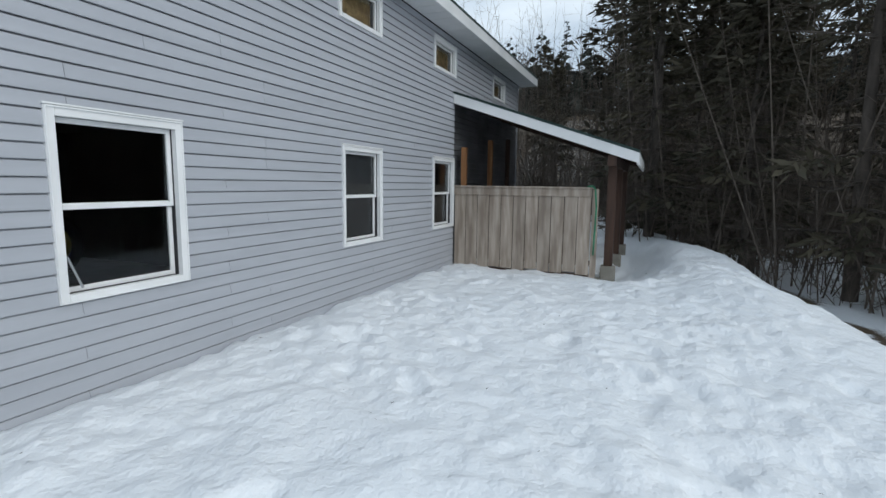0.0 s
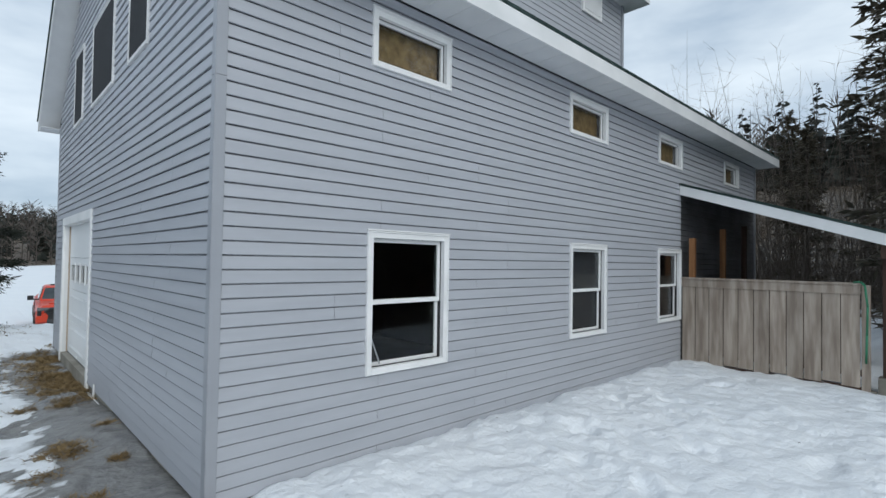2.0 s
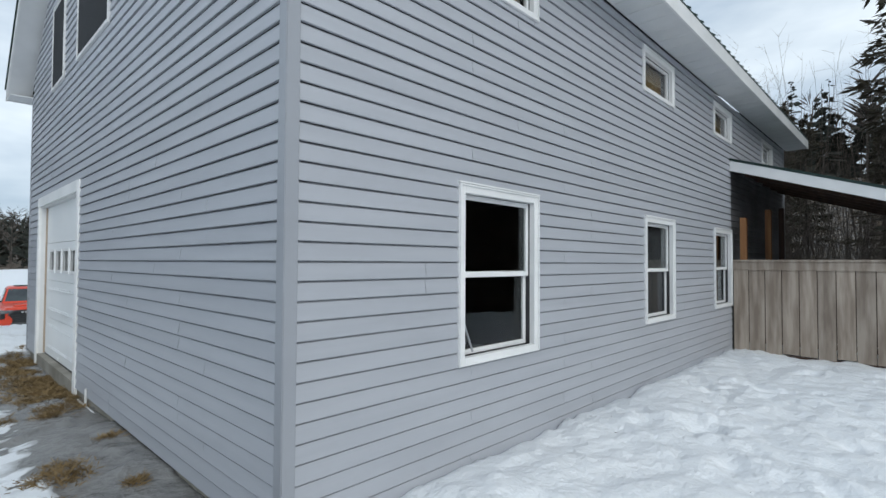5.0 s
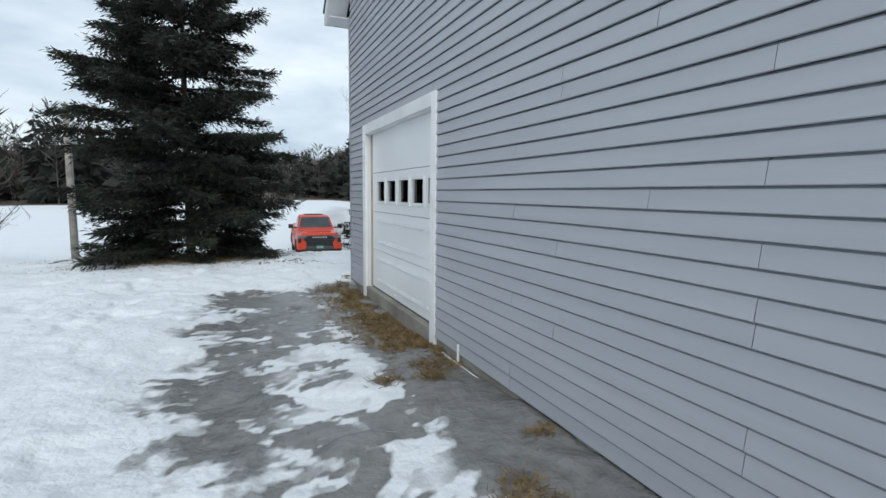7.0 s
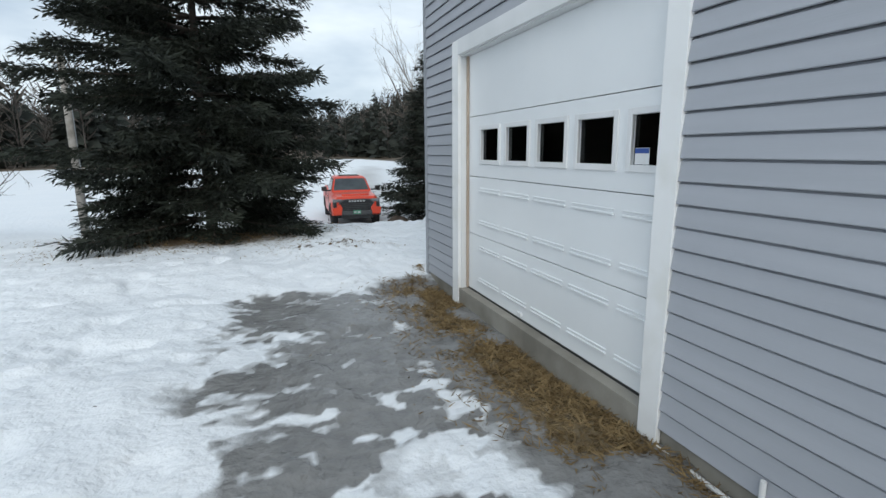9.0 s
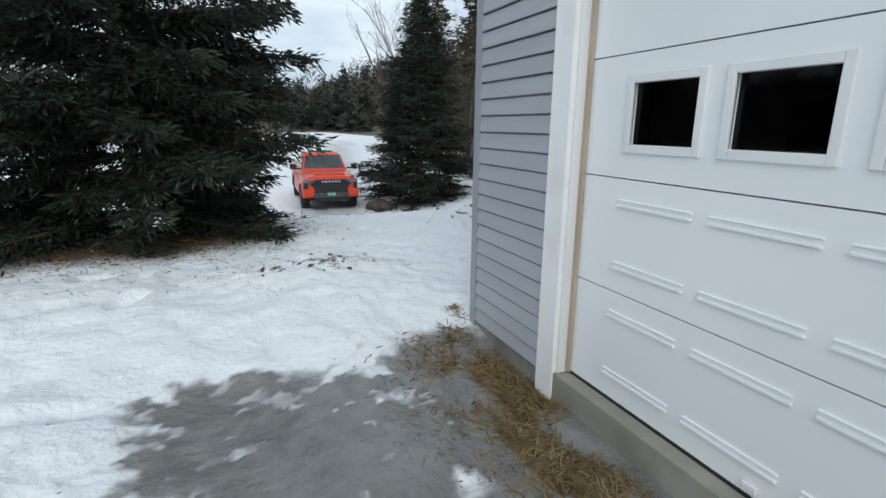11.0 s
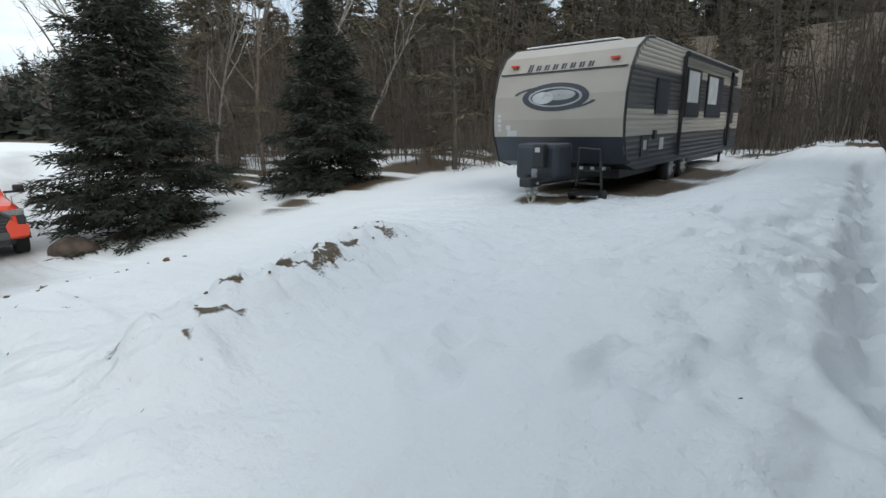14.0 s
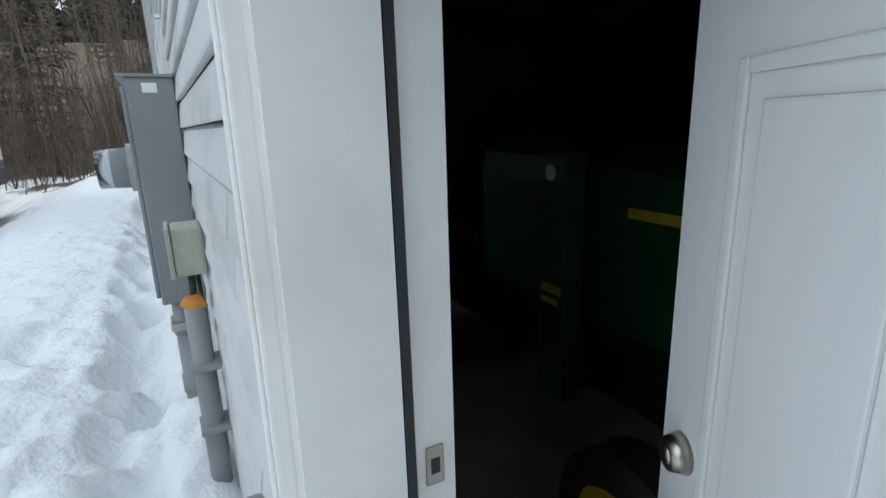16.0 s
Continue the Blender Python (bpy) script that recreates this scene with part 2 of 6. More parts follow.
def plain(x, y):
    """The ground's height without its small relief."""
    x, y = np.asarray(x, float), np.asarray(y, float)
    b = bare(x, y)
    z = 0.02 + 0.085 * (1 - step(2.2, 5.6, y)) * step(-1.3, -0.1, x)
    snow = 0.10 + 0.13 * step(-0.2, 1.4, x - 0.4 * np.minimum(y, 0)) * (1 - step(-0.5, 0.5, y))
    snow = snow - 0.04 * step(-3, -12, x) + 0.17 * bump2(x, y, 10.6, -4.6, 2.2, 1.1) + 0.08 * bump2(x, y, 7.0, -4.2, 3.0, 1.2)
    snow = snow - 0.28 * step(6.5, 8.5, x) * bump2(x * 0, y, 0, -3.1, 1, 0.55) * (x < 13)
    snow = snow - 0.13 * bump2(x, y, 8.2, -1.2, 0.75, 1.5)
    lip = -5.3 + 0.17 * (x - 4.6)
    snow = snow + 0.10 * np.exp(-((y - lip - 0.5) / 0.6) ** 2) * step(3, 7, x) * (1 - step(12, 14, x)) - 0.85 * step(0.0, 1.9, lip - y) * step(2.0, 4.5, x)
    side = step(8.0, 8.3, y) * step(-0.6, 0.6, x) + step(8.3, 9.0, y) * (1 - step(-0.6, 0.6, x))
    rise = 0.10 + 0.12 * step(0.6, 2.4, x) + 0.05 * step(2.4, 3.8, x) + 0.16 * step(3.8, 8.0, x)
    near_wall = 1 - step(9.6, 11.2, y)
    path = -0.10 * np.exp(-((y - 8.55) / 0.13) ** 2) * step(2.0, 3.0, x)
    ridge = 0.05 * np.exp(-((y - 9.2) / 0.45) ** 2) * step(1.6, 3.5, x)
    snow = snow + side * (near_wall * (rise - 0.04) + (path + ridge) * (1 - step(10, 13, x)))
    down = step(11.5, 22.5, y) * (1 - 0.62 * step(3.5, 11, x)) * (1 - 0.55 * step(-2, -9, x))
    z = (1 - b) * snow + b * z - 1.62 * down * (1 - 0.75 * step(34, 66, y))
    berm = (0.20 + 0.16 * np.abs(fbm(x * 5, y * 5, 133, 3) - 0.5) * 2) * np.exp(-((y - 0.45 * (x - 1.45) - 11.45) / 0.42) ** 2) * step(0.4, 1.2, x) * (1 - step(3.6, 4.6, x))
    z = z + berm + 0.10 * bump2(x, y, -0.9, 9.7, 0.7, 0.6)
    r = np.hypot(x - 4, y - 6)
    hill = 13 * step(25, 110, y - 8) * step(20, 62, x - 0.05 * y) + 10 * step(20, 60, x) * (1 - step(30, 80, y)) + 7 * step(14, 70, -y) + 5 * step(95, 230, r) + 15 * step(150, 420, r)
    z = z + hill * step(20, 60, r)
    z = z + 0.6 * step(1.5, 9, y - 15) * step(9, 17, x) * (1 - step(16, 40, y - 8))
    inside = step(0.02, 0.12, x) * (1 - step(W - 0.12, W - 0.02, y)) * step(0.02, 0.12, y) * (1 - step(L - 0.1, L, x))
    return z * (1 - inside) - 0.12 * inside


def print_spots():
    """Boot prints: a trail along the north wall and stray ones on the open snow."""
    r = random.Random(77)
    spots = [(2.3 + 0.33 * k + r.uniform(-0.05, 0.05), 8.5 + 0.15 * (k % 2) + r.uniform(-0.03, 0.03), r.uniform(-12, 12), 0.085) for k in range(26)]
    for n, x0, x1, y0, y1 in ((26, 0.4, 6.5, 9.0, 11.6), (16, -0.4, 7.8, -4.6, -0.5), (10, -2.4, 0.4, 9.2, 12.2)):
        spots += [(r.uniform(x0, x1), r.uniform(y0, y1), r.uniform(0, 180), r.uniform(0.025, 0.06)) for _ in range(n)]
    return spots


def boot_prints(x, y):
    z = np.zeros(np.shape(x))
    for px, py, turn, deep in print_spots():
        near = (np.abs(x - px) < 0.5) & (np.abs(y - py) < 0.5)
        if not np.any(near):
            continue
        dx, dy = x[near] - px if np.ndim(x) else x - px, y[near] - py if np.ndim(y) else y - py
        c, n = math.cos(radians(turn)), math.sin(radians(turn))
        q = ((dx * c + dy * n) / 0.17) ** 2 + ((dy * c - dx * n) / 0.085) ** 2
        dent = -deep * np.exp(-q ** 2) + 0.28 * deep * np.exp(-((np.sqrt(q) - 1.5) / 0.35) ** 2)
        if np.ndim(x):
            z[near] += dent
        else:
            z = z + dent
    return z


def height(x, y):
    x, y = np.asarray(x, float), np.asarray(y, float)
    b = bare(x, y)
    nearby = 1 - step(18, 60, np.hypot(x - 2, y - 4))
    rough = 0.07 * (fbm(x * 1.3, y * 1.3, 11) - 0.5) + 0.06 * (fbm(x * 4.2, y * 4.2, 21, 3) - 0.5)
    trodden = 0.05 * np.abs(fbm(x * 2.6 + 3, y * 2.6, 31, 3) - 0.5) + 0.06 * (np.abs(vnoise(x * 8.3, y * 8.3, 41) - 0.5) + np.abs(vnoise(x * 4.1, y * 4.1, 43) - 0.5)) * step(0.3, 0.6, fbm(x * 0.8, y * 0.8, 45))
    cups = 0.03 * (np.abs(vnoise(x * 6.1 + 1.7, y * 8.1, 47) - 0.5) + 0.8 * np.abs(vnoise(x * 12.7, y * 11.3, 48) - 0.5)) * (0.4 + step(0.35, 0.6, fbm(x * 0.9 + 5, y * 0.9, 49))) * (1 - 0.65 * step(-0.8, -2.2, x))
    prints = boot_prints(x, y) - 0.05 * step(0.66, 0.82, vnoise(x * 2.9, y * 2.9, 51)) * step(0.3, 0.6, vnoise(x * 0.7, y * 0.7, 61))
    lane = np.exp(-((y - 8.55) / 0.2) ** 2) * step(1.8, 2.6, x) * (1 - step(11, 13, x)) * (y > W)
    steps_ = -0.07 * lane * step(0.45, 0.75, vnoise(x * 5.0, y * 6.5, 71))
    flat = 0.015 * (fbm(x * 3, y * 3, 81) - 0.5) + 0.03 * step(0.5, 0.64, fbm(x * 2.6, y * 1.7, 91))
    return plain(x, y) + nearby * ((1 - b) * (rough + trodden * (1 - 0.6 * step(-0.8, -2.2, x)) + cups + prints + steps_) + b * flat)


def spaced(lo, hi, fine, far, grow=1.16):
    mid = list(np.arange(lo, hi + 1e-6, fine))
    up, d = [mid[-1]], fine
    while up[-1] < far:
        d *= grow
        up.append(up[-1] + d)
    dn, d = [mid[0]], fine
    while dn[-1] > -far:
        d *= grow
        dn.append(dn[-1] - d)
    return np.array(dn[:0:-1] + mid + up[1:])


def build_ground():
    xs, ys = spaced(-4.0, 8.2, 0.04, 900, 1.14), spaced(-4.8, 12.4, 0.04, 900, 1.14)
    gx, gy = np.meshgrid(xs, ys)
    gz = height(gx, gy)
    n, m = len(xs), len(ys)
    co = np.stack([gx, gy, gz], -1).reshape(-1, 3)
    i = np.arange(n * m).reshape(m, n)
    quads = np.stack([i[:-1, :-1], i[:-1, 1:], i[1:, 1:], i[1:, :-1]], -1).reshape(-1, 4)
    me = bpy.data.meshes.new("ground")
    me.vertices.add(len(co))
    me.vertices.foreach_set("co", co.ravel())
    me.loops.add(quads.size)
    me.loops.foreach_set("vertex_index", quads.ravel())
    me.polygons.add(len(quads))
    me.polygons.foreach_set("loop_start", np.arange(0, quads.size, 4))
    me.polygons.foreach_set("use_smooth", np.ones(len(quads), bool))
    me.update(calc_edges=True)
    x, y = co[:, 0], co[:, 1]
    b = bare(x, y)
    wx, wy = x + 0.25 * (fbm(x * 2.1, y * 2.1, 93) - 0.5), y + 0.25 * (fbm(x * 2.1, y * 2.1, 94) - 0.5)
    crust = 0.8 * step(0.51, 0.60, fbm(wx * 2.6, wy * 3.4, 91)) + 0.7 * step(0.57, 0.66, fbm(wx * 5.2, wy * 7.5, 95, 3)) + 0.55 * step(0.58, 0.68, fbm(wx * 8.0, wy * 13.0, 96, 2))
    crust = crust * (0.55 + 0.6 * step(-1.9, -1.1, x) * (1 - step(5.0, 6.6, y))) * (1 - 0.9 * step(-0.85, -0.45, x + 0.3 * (fbm(y * 1.3, x * 1.3, 97) - 0.5)))
    ice = np.clip(b * 1.25 - crust * 0.95, 0, 1)
    strip = np.exp(-((x + 0.24) / 0.2) ** 2) * step(3.7, 4.6, y) * (1 - step(8.2, 8.6, y))
    grass = np.clip(b * strip * step(0.40, 0.60, fbm(x * 2.2, y * 1.6, 101)) * 1.4, 0, 1)
    under = np.maximum.reduce([1.3 * bump2(x, y, cx, cy, rx, rx) for cx, cy, rx in ((-2.7, 12.8, 1.8), (5.4, 23.3, 0.9), (10.4, 21.7, 0.8), (7.4, 12.4, 0.55), (12.5, 12.3, 1.7), (9.5, 12.2, 1.5))])
    dirt = np.clip(under + 0.62 * bump2(x, y, -1.0, 9.62, 0.6, 0.32) * step(0.46, 0.66, fbm(x * 8, y * 8, 121)) + 0.75 * step(0.58, 0.68, fbm(x * 8, y * 8, 131)) * np.exp(-((y - 0.45 * (x - 1.45) - 11.45) / 0.4) ** 2) * step(0.4, 1.2, x) * (1 - step(3.6, 4.8, x)), 0, 1)
    woods = step(18, 21, y) * step(5, 8, x - 0.25 * (y - 18)) * 0.55 + step(17, 21, x) * 0.6 + step(22, 27, x) * (1 - step(30, 40, y)) + step(6.5, 9, -y - 0.1 * x) * step(8, 12, x) * 0.3
    lip = -5.3 + 0.17 * (x - 4.6)
    dirt = np.clip(dirt + 1.1 * np.exp(-((lip - y - 1.9) / 0.45) ** 2) * step(6, 8, x) * (1 - step(15, 17, x)) * step(0.36, 0.55, fbm(x * 2.3, y * 2.3, 137)), 0, 1)
    r = np.hypot(x - 4, y - 6)
    open_field = (y > 0) & (x > -14) & (x < 6 + 0.22 * y) & (y < 106)
    woods = woods + 2.5 * step(62, 78, r) * (1 - open_field)
    dirt = np.clip(dirt + 1.5 * woods * np.maximum(step(0.40, 0.52, fbm(x * 0.9, y * 0.9, 141)), np.maximum(0.9 * step(62, 78, r), 0.6 * step(22, 27, x))), 0, 1)
    lane = np.exp(-((x - 0.3 - 0.22 * (y - 16)) / 2.0) ** 2) * step(13.5, 16, y) * (1 - step(50, 70, y))
    slush = np.clip(lane * (0.35 + 0.6 * fbm(x * 0.7, y * 0.25, 151)), 0, 1)
    for key, values in (("ice", ice), ("grass", grass), ("dirt", dirt), ("slush", slush)):
        me.attributes.new(key, "FLOAT", "POINT").data.foreach_set("value", values.astype(np.float32))
    m_, n_, l_, b_ = nodes_of("snow_ice_ground", 0.6)

    def noise_at(scale, detail=4.0):
        q, c = n_.new("ShaderNodeTexNoise"), n_.new("ShaderNodeTexCoord")
        q.inputs["Scale"].default_value, q.inputs["Detail"].default_value = scale, detail
        l_.new(c.outputs["Object"], q.inputs["Vector"])
        return q.outputs["Fac"]

    def mixed(fac, a, b2):
        q = n_.new("ShaderNodeMix")
        q.data_type = "RGBA"
        for v, sock in ((fac, q.inputs["Factor"]), (a, q.inputs["A"]), (b2, q.inputs["B"])):
            if isinstance(v, tuple):
                sock.default_value = (*v, 1)
            else:
                l_.new(v, sock)
        return q.outputs["Result"]

    def masked(key, lo, hi, noise_out, push):
        at, ad, mr = n_.new("ShaderNodeAttribute"), n_.new("ShaderNodeMath"), n_.new("ShaderNodeMapRange")
        at.attribute_name = key
        ad.operation = "MULTIPLY_ADD"
        ad.inputs[1].default_value = push
        l_.new(noise_out, ad.inputs[0])
        l_.new(at.outputs["Fac"], ad.inputs[2])
        mr.interpolation_type = "SMOOTHSTEP"
        mr.inputs["From Min"].default_value, mr.inputs["From Max"].default_value = lo + push / 2, hi + push / 2
        l_.new(ad.outputs[0], mr.inputs["Value"])
        return mr.outputs["Result"]

    big, mid, lump, small = noise_at(0.7), noise_at(7.0, 6.0), noise_at(17.0, 3.0), noise_at(38.0, 5.0)
    snow = mixed(big, (0.74, 0.775, 0.81), (0.83, 0.845, 0.86))
    ice_c = mixed(mid, (0.10, 0.10, 0.098), (0.29, 0.286, 0.278))
    grass_c = mixed(small, (0.05, 0.035, 0.018), (0.20, 0.14, 0.065))
    dirt_c = mixed(mid, (0.04, 0.028, 0.017), (0.135, 0.094, 0.056))
    f_ice = masked("ice", 0.24, 0.78, mid, 0.65)
    col = mixed(masked("slush", 0.12, 0.85, mid, 0.3), snow, (0.42, 0.42, 0.42))
    col = mixed(f_ice, col, ice_c)
    col = mixed(masked("grass", 0.3, 0.6, small, 0.6), col, grass_c)
    col = mixed(masked("dirt", 0.3, 0.6, small, 0.7), col, dirt_c)
    l_.new(col, b_.inputs["Base Color"])
    rr = n_.new("ShaderNodeMapRange")
    rr.inputs["To Min"].default_value, rr.inputs["To Max"].default_value = 0.62, 0.2
    l_.new(f_ice, rr.inputs["Value"])
    l_.new(rr.outputs["Result"], b_.inputs["Roughness"])
    bp, bq = n_.new("ShaderNodeBump"), n_.new("ShaderNodeBump")
    bp.inputs["Strength"].default_value, bp.inputs["Distance"].default_value = 0.7, 0.045
    bq.inputs["Strength"].default_value, bq.inputs["Distance"].default_value = 0.55, 0.010
    l_.new(mid, bp.inputs["Height"])
    l_.new(small, bq.inputs["Height"])
    l_.new(bp.outputs["Normal"], bq.inputs["Normal"])
    br = n_.new("ShaderNodeBump")
    br.inputs["Strength"].default_value, br.inputs["Distance"].default_value = 0.6, 0.022
    l_.new(lump, br.inputs["Height"])
    l_.new(bq.outputs["Normal"], br.inputs["Normal"])
    l_.new(br.outputs["Normal"], b_.inputs["Normal"])
    me.materials.append(m_)
    tagged(new("ground", me), "trodden old snow with an icy apron and dead grass", "ground", kind="structure")


build_ground()

# ---- house ----
GTOP = 4.55
EAVE, PITCH, RIDGE_Y = 4.22, 0.80, 8.20 / 2


def place_south(u, d, z):
    return (u, -d, z)


def place_gable(u, d, z):
    return (-d, u, z)


def place_north(u, d, z):
    return (u, W + d, z)


def cells(u0, u1, z0, z1, holes):
    """Rectangles that fill a wall round its openings."""
    us = sorted({u0, u1, *[min(max(v, u0), u1) for h in holes for v in h[:2]]})
    zs = sorted({z0, z1, *[min(max(v, z0), z1) for h in holes for v in h[2:]]})
    for a, b in zip(us, us[1:]):
        run = None
        for c, d in zip(zs, zs[1:]):
            solid = not any(h[0] < (a + b) / 2 < h[1] and h[2] < (c + d) / 2 < h[3] for h in holes)
            if solid:
                run = (run[0], d) if run else (c, d)
            elif run:
                yield (a, b, *run)
                run = None
        if run:
            yield (a, b, *run)


def slab(bm, put, u0, u1, d0, d1, z0, z1):
    ring(bm, [[put(u, d0, z0), put(u, d0, z1), put(u, d1, z1), put(u, d1, z0)] for u in (u0, u1)])


def wall(name, put, u0, u1, z0, z1, holes, label):
    bm = bmesh.new()
    for a, b, c, d in cells(u0, u1, z0, z1, holes):
        slab(bm, put, a, b, -0.14, -0.012, c, d)
    return tagged(part(name, bm, CORE, None, label), category="wall", kind="structure")


plank_meshes = {}


def planks(wall_ob, put, u0, u1, z1, holes, material, seed, gable=False):
    """Lapped vinyl courses, each strip a piece, cut round the openings, with staggered butt joints."""
    rnd = random.Random(seed)
    k = 0
    while Z0 + k * COURSE < z1 - 0.01:
        a, b = Z0 + k * COURSE, min(Z0 + (k + 1) * COURSE, z1)
        lo, hi = u0, u1
        if gable and b > GTOP:
            lo, hi = u0 + (b - GTOP) / PITCH, u1 - (b - GTOP) / PITCH
        if hi - lo > 0.1:
            cuts = [lo, hi]
            v = lo + rnd.choice((0.9, 1.35, 1.9, 2.6, 3.1))
            while v < hi - 0.5:
                cuts.append(v)
                v += 3.72
            # cut where the stained and shade-darkened strips under the lean-to begin
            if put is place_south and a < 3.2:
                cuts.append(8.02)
            for h in holes:
                if h[2] < b - 0.005 and h[3] > a + 0.005:
                    cuts += [c for c in h[:2] if lo < c < hi]
            cuts = sorted(set(cuts))
            for p, q in zip(cuts, cuts[1:]):
                spans = [(a, b)]
                for h in holes:
                    if h[0] < (p + q) / 2 < h[1]:
                        spans = [s for c, d in spans for s in ((c, min(d, h[2])), (max(c, h[3]), d)) if s[1] - s[0] > 0.006]
                for c, d in spans:
                    f0, f1 = (c - a) / COURSE, (d - a) / COURSE
                    o0, o1 = 0.0235 - 0.0135 * f0, 0.0235 - 0.0135 * f1
                    e, w = 0.0016, rnd.uniform(-0.0012, 0.0012)
                    sec = []
                    for u in (p + e, q - e):
                        row = [(o0 - 0.019, c + 0.0015), (o0 - 0.003 + w, c), (o0 + w, c + 0.004)]
                        if d == b and d - c > 0.04:
                            # the top curls back into the lock under the next course
                            row += [(o1 + 0.0015, d - 0.0115), (o1 - 0.006, d - 0.007), (-0.005, d + 0.002), (-0.0062, d), (o1 - 0.0075, d - 0.0085), (o1 - 0.0004, d - 0.013)]
                        else:
                            row += [(o1, d), (o1 - 0.0015, d)]
                        row += [(o0 - 0.002 + w, c + 0.006), (o0 - 0.019, c + 0.0035)]
                        sec.append([put(u, *r) for r in row])
                    bm = bmesh.new()
                    ring(bm, sec)
                    # strips below the lean-to take the colour that holds soot and shade
                    part("siding_plank", bm, SOOT_SHADE if (material is SIDING and put is place_south and p > 7.9 and a < 3.2) else material, wall_ob)
        k += 1


win_count = [0]


def window(put, u0, u1, z0, z1, kind, label, inner=None):
    """A white vinyl window with its casing, frame, sash rails and panes."""
    win_count[0] += 1
    ob = empty("window_%d" % win_count[0])
    tagged(ob, label, "window", kind="structure")
    c = 0.062

    def bar(name, a, b, d0, d1, c0, c1, mat=WHITE):
        bm = bmesh.new()
        slab(bm, put, a, b, d0, d1, c0, c1)
        bmesh.ops.bevel(bm, geom=list(bm.edges), offset=0.003, segments=1, affect="EDGES")
        return part(name, bm, mat, ob)

    bar("casing", u0, u0 + c, -0.02, 0.030, z0, z1)
    bar("casing", u1 - c, u1, -0.02, 0.030, z0, z1)
    bar("casing", u0 + c, u1 - c, -0.02, 0.030, z1 - c, z1)
    bar("window_sill", u0 + c, u1 - c, -0.02, 0.034, z0, z0 + c * 0.9)
    bar("drip_cap", u0 - 0.008, u1 + 0.008, 0.016, 0.042, z1 + 0.001, z1 + 0.014)
    for p, q, r0, r1 in ((u0 + 0.002, u0 + 0.014, z0 + 0.002, z1 - 0.002), (u1 - 0.014, u1 - 0.002, z0 + 0.002, z1 - 0.002), (u0 + 0.014, u1 - 0.014, z1 - 0.014, z1 - 0.002), (u0 + 0.014, u1 - 0.014, z0 + 0.002, z0 + 0.014)):
        bar("casing_bead", p, q, 0.0305, 0.041, r0, r1)
    a, b, lo, hi = u0 + c, u1 - c, z0 + c * 0.9, z1 - c
    f = 0.035
    panes = []
    if kind == "double_hung":
        mid = (lo + hi) / 2
        for za, zb, dd in ((mid - 0.02, hi, -0.03), (lo, mid + 0.022, -0.055)):
            bar("sash", a, a + f, dd - 0.025, dd, za, zb)
            bar("sash", b - f, b, dd - 0.025, dd, za, zb)
            bar("sash", a + f, b - f, dd - 0.025, dd, zb - f, zb)
            bar("sash", a + f, b - f, dd - 0.025, dd, za, za + f)
            panes.append((a + f, b - f, dd - 0.014, za + f, zb - f))
    elif kind == "twin":
        mid = (a + b) / 2
        bar("mullion", mid - 0.02, mid + 0.02, -0.05, 0.01, lo, hi)
        panes += [(a, mid - 0.02, -0.03, lo, hi), (mid + 0.02, b, -0.03, lo, hi)]
    else:
        f = 0.03
        bar("sash", a, a + f, -0.06, -0.025, lo, hi)
        bar("sash", b - f, b, -0.06, -0.025, lo, hi)
        bar("sash", a + f, b - f, -0.06, -0.025, hi - f, hi)
        bar("sash", a + f, b - f, -0.06, -0.025, lo, lo + f)
        panes.append((a + f, b - f, -0.045, lo + f, hi - f))
    for p, q, d, c0, c1 in panes:
        bm = bmesh.new()
        slab(bm, put, p, q, d - 0.004, d, c0, c1)
        part("pane", bm, GLASS, ob).visible_shadow = False
    if inner:
        bm = bmesh.new()
        slab(bm, put, a, b, -0.139, -0.115, lo, hi)
        part("backing_board", bm, inner, ob, "strand board behind the glass")
    return ob, bar


SOUTH_LOW = [(1.257, 2.224, 0.862, 2.108), (4.412, 5.35, 0.878, 2.105), (7.057, 8.0, 0.885, 2.108)]
SOUTH_UP = [(1.27, 2.22, 3.54, 4.055), (4.38, 5.36, 3.54, 4.055), (7.075, 8.04, 3.54, 4.05), (10.3, 11.24, 3.56, 4.045)]
GABLE_UP = [(1.84, 2.64, 3.9, 5.05), (3.43, 4.83, 3.9, 5.05), (5.62, 6.42, 3.9, 5.05)]
NORTH_WIN = [(4.43, 5.38, 0.84, 2.05), (7.25, 8.2, 0.84, 2.07), (10.1, 11.05, 0.83, 2.03)]
GARAGE = (4.69, 7.21, -0.1, 2.355)
ENTRY = (1.39, 2.36, -0.03, 2.04)


def shrink(h, c=0.05):
    return (h[0] + c, h[1] - c, h[2] + c, h[3] - c)


south_holes = [shrink(h) for h in SOUTH_LOW + SOUTH_UP]
gable_holes = [shrink(h) for h in GABLE_UP] + [GARAGE]
north_holes = [shrink(h) for h in NORTH_WIN] + [ENTRY]
wall_south = wall("wall_south", place_south, 0.14, L - 0.14, 0.171, EAVE, south_holes, "grey lap vinyl siding wall of the house")
wall_north = wall("wall_north", place_north, 0.14, L - 0.14, 0.171, EAVE, north_holes, "grey lap vinyl siding wall stained with green grime")
wall_gable = wall("wall_gable", place_gable, 0.0, W, 0.171, EAVE, gable_holes, "grey lap vinyl siding gable wall with a garage door")
bm = bmesh.new()
for a, b, c, d in cells(0, W, EAVE, 5.1, gable_holes):
    lo, hi = max(a, (d - GTOP) / PITCH), min(b, W - (d - GTOP) / PITCH)
    if hi > lo:
        slab(bm, place_gable, lo, hi, -0.14, -0.012, c, d)
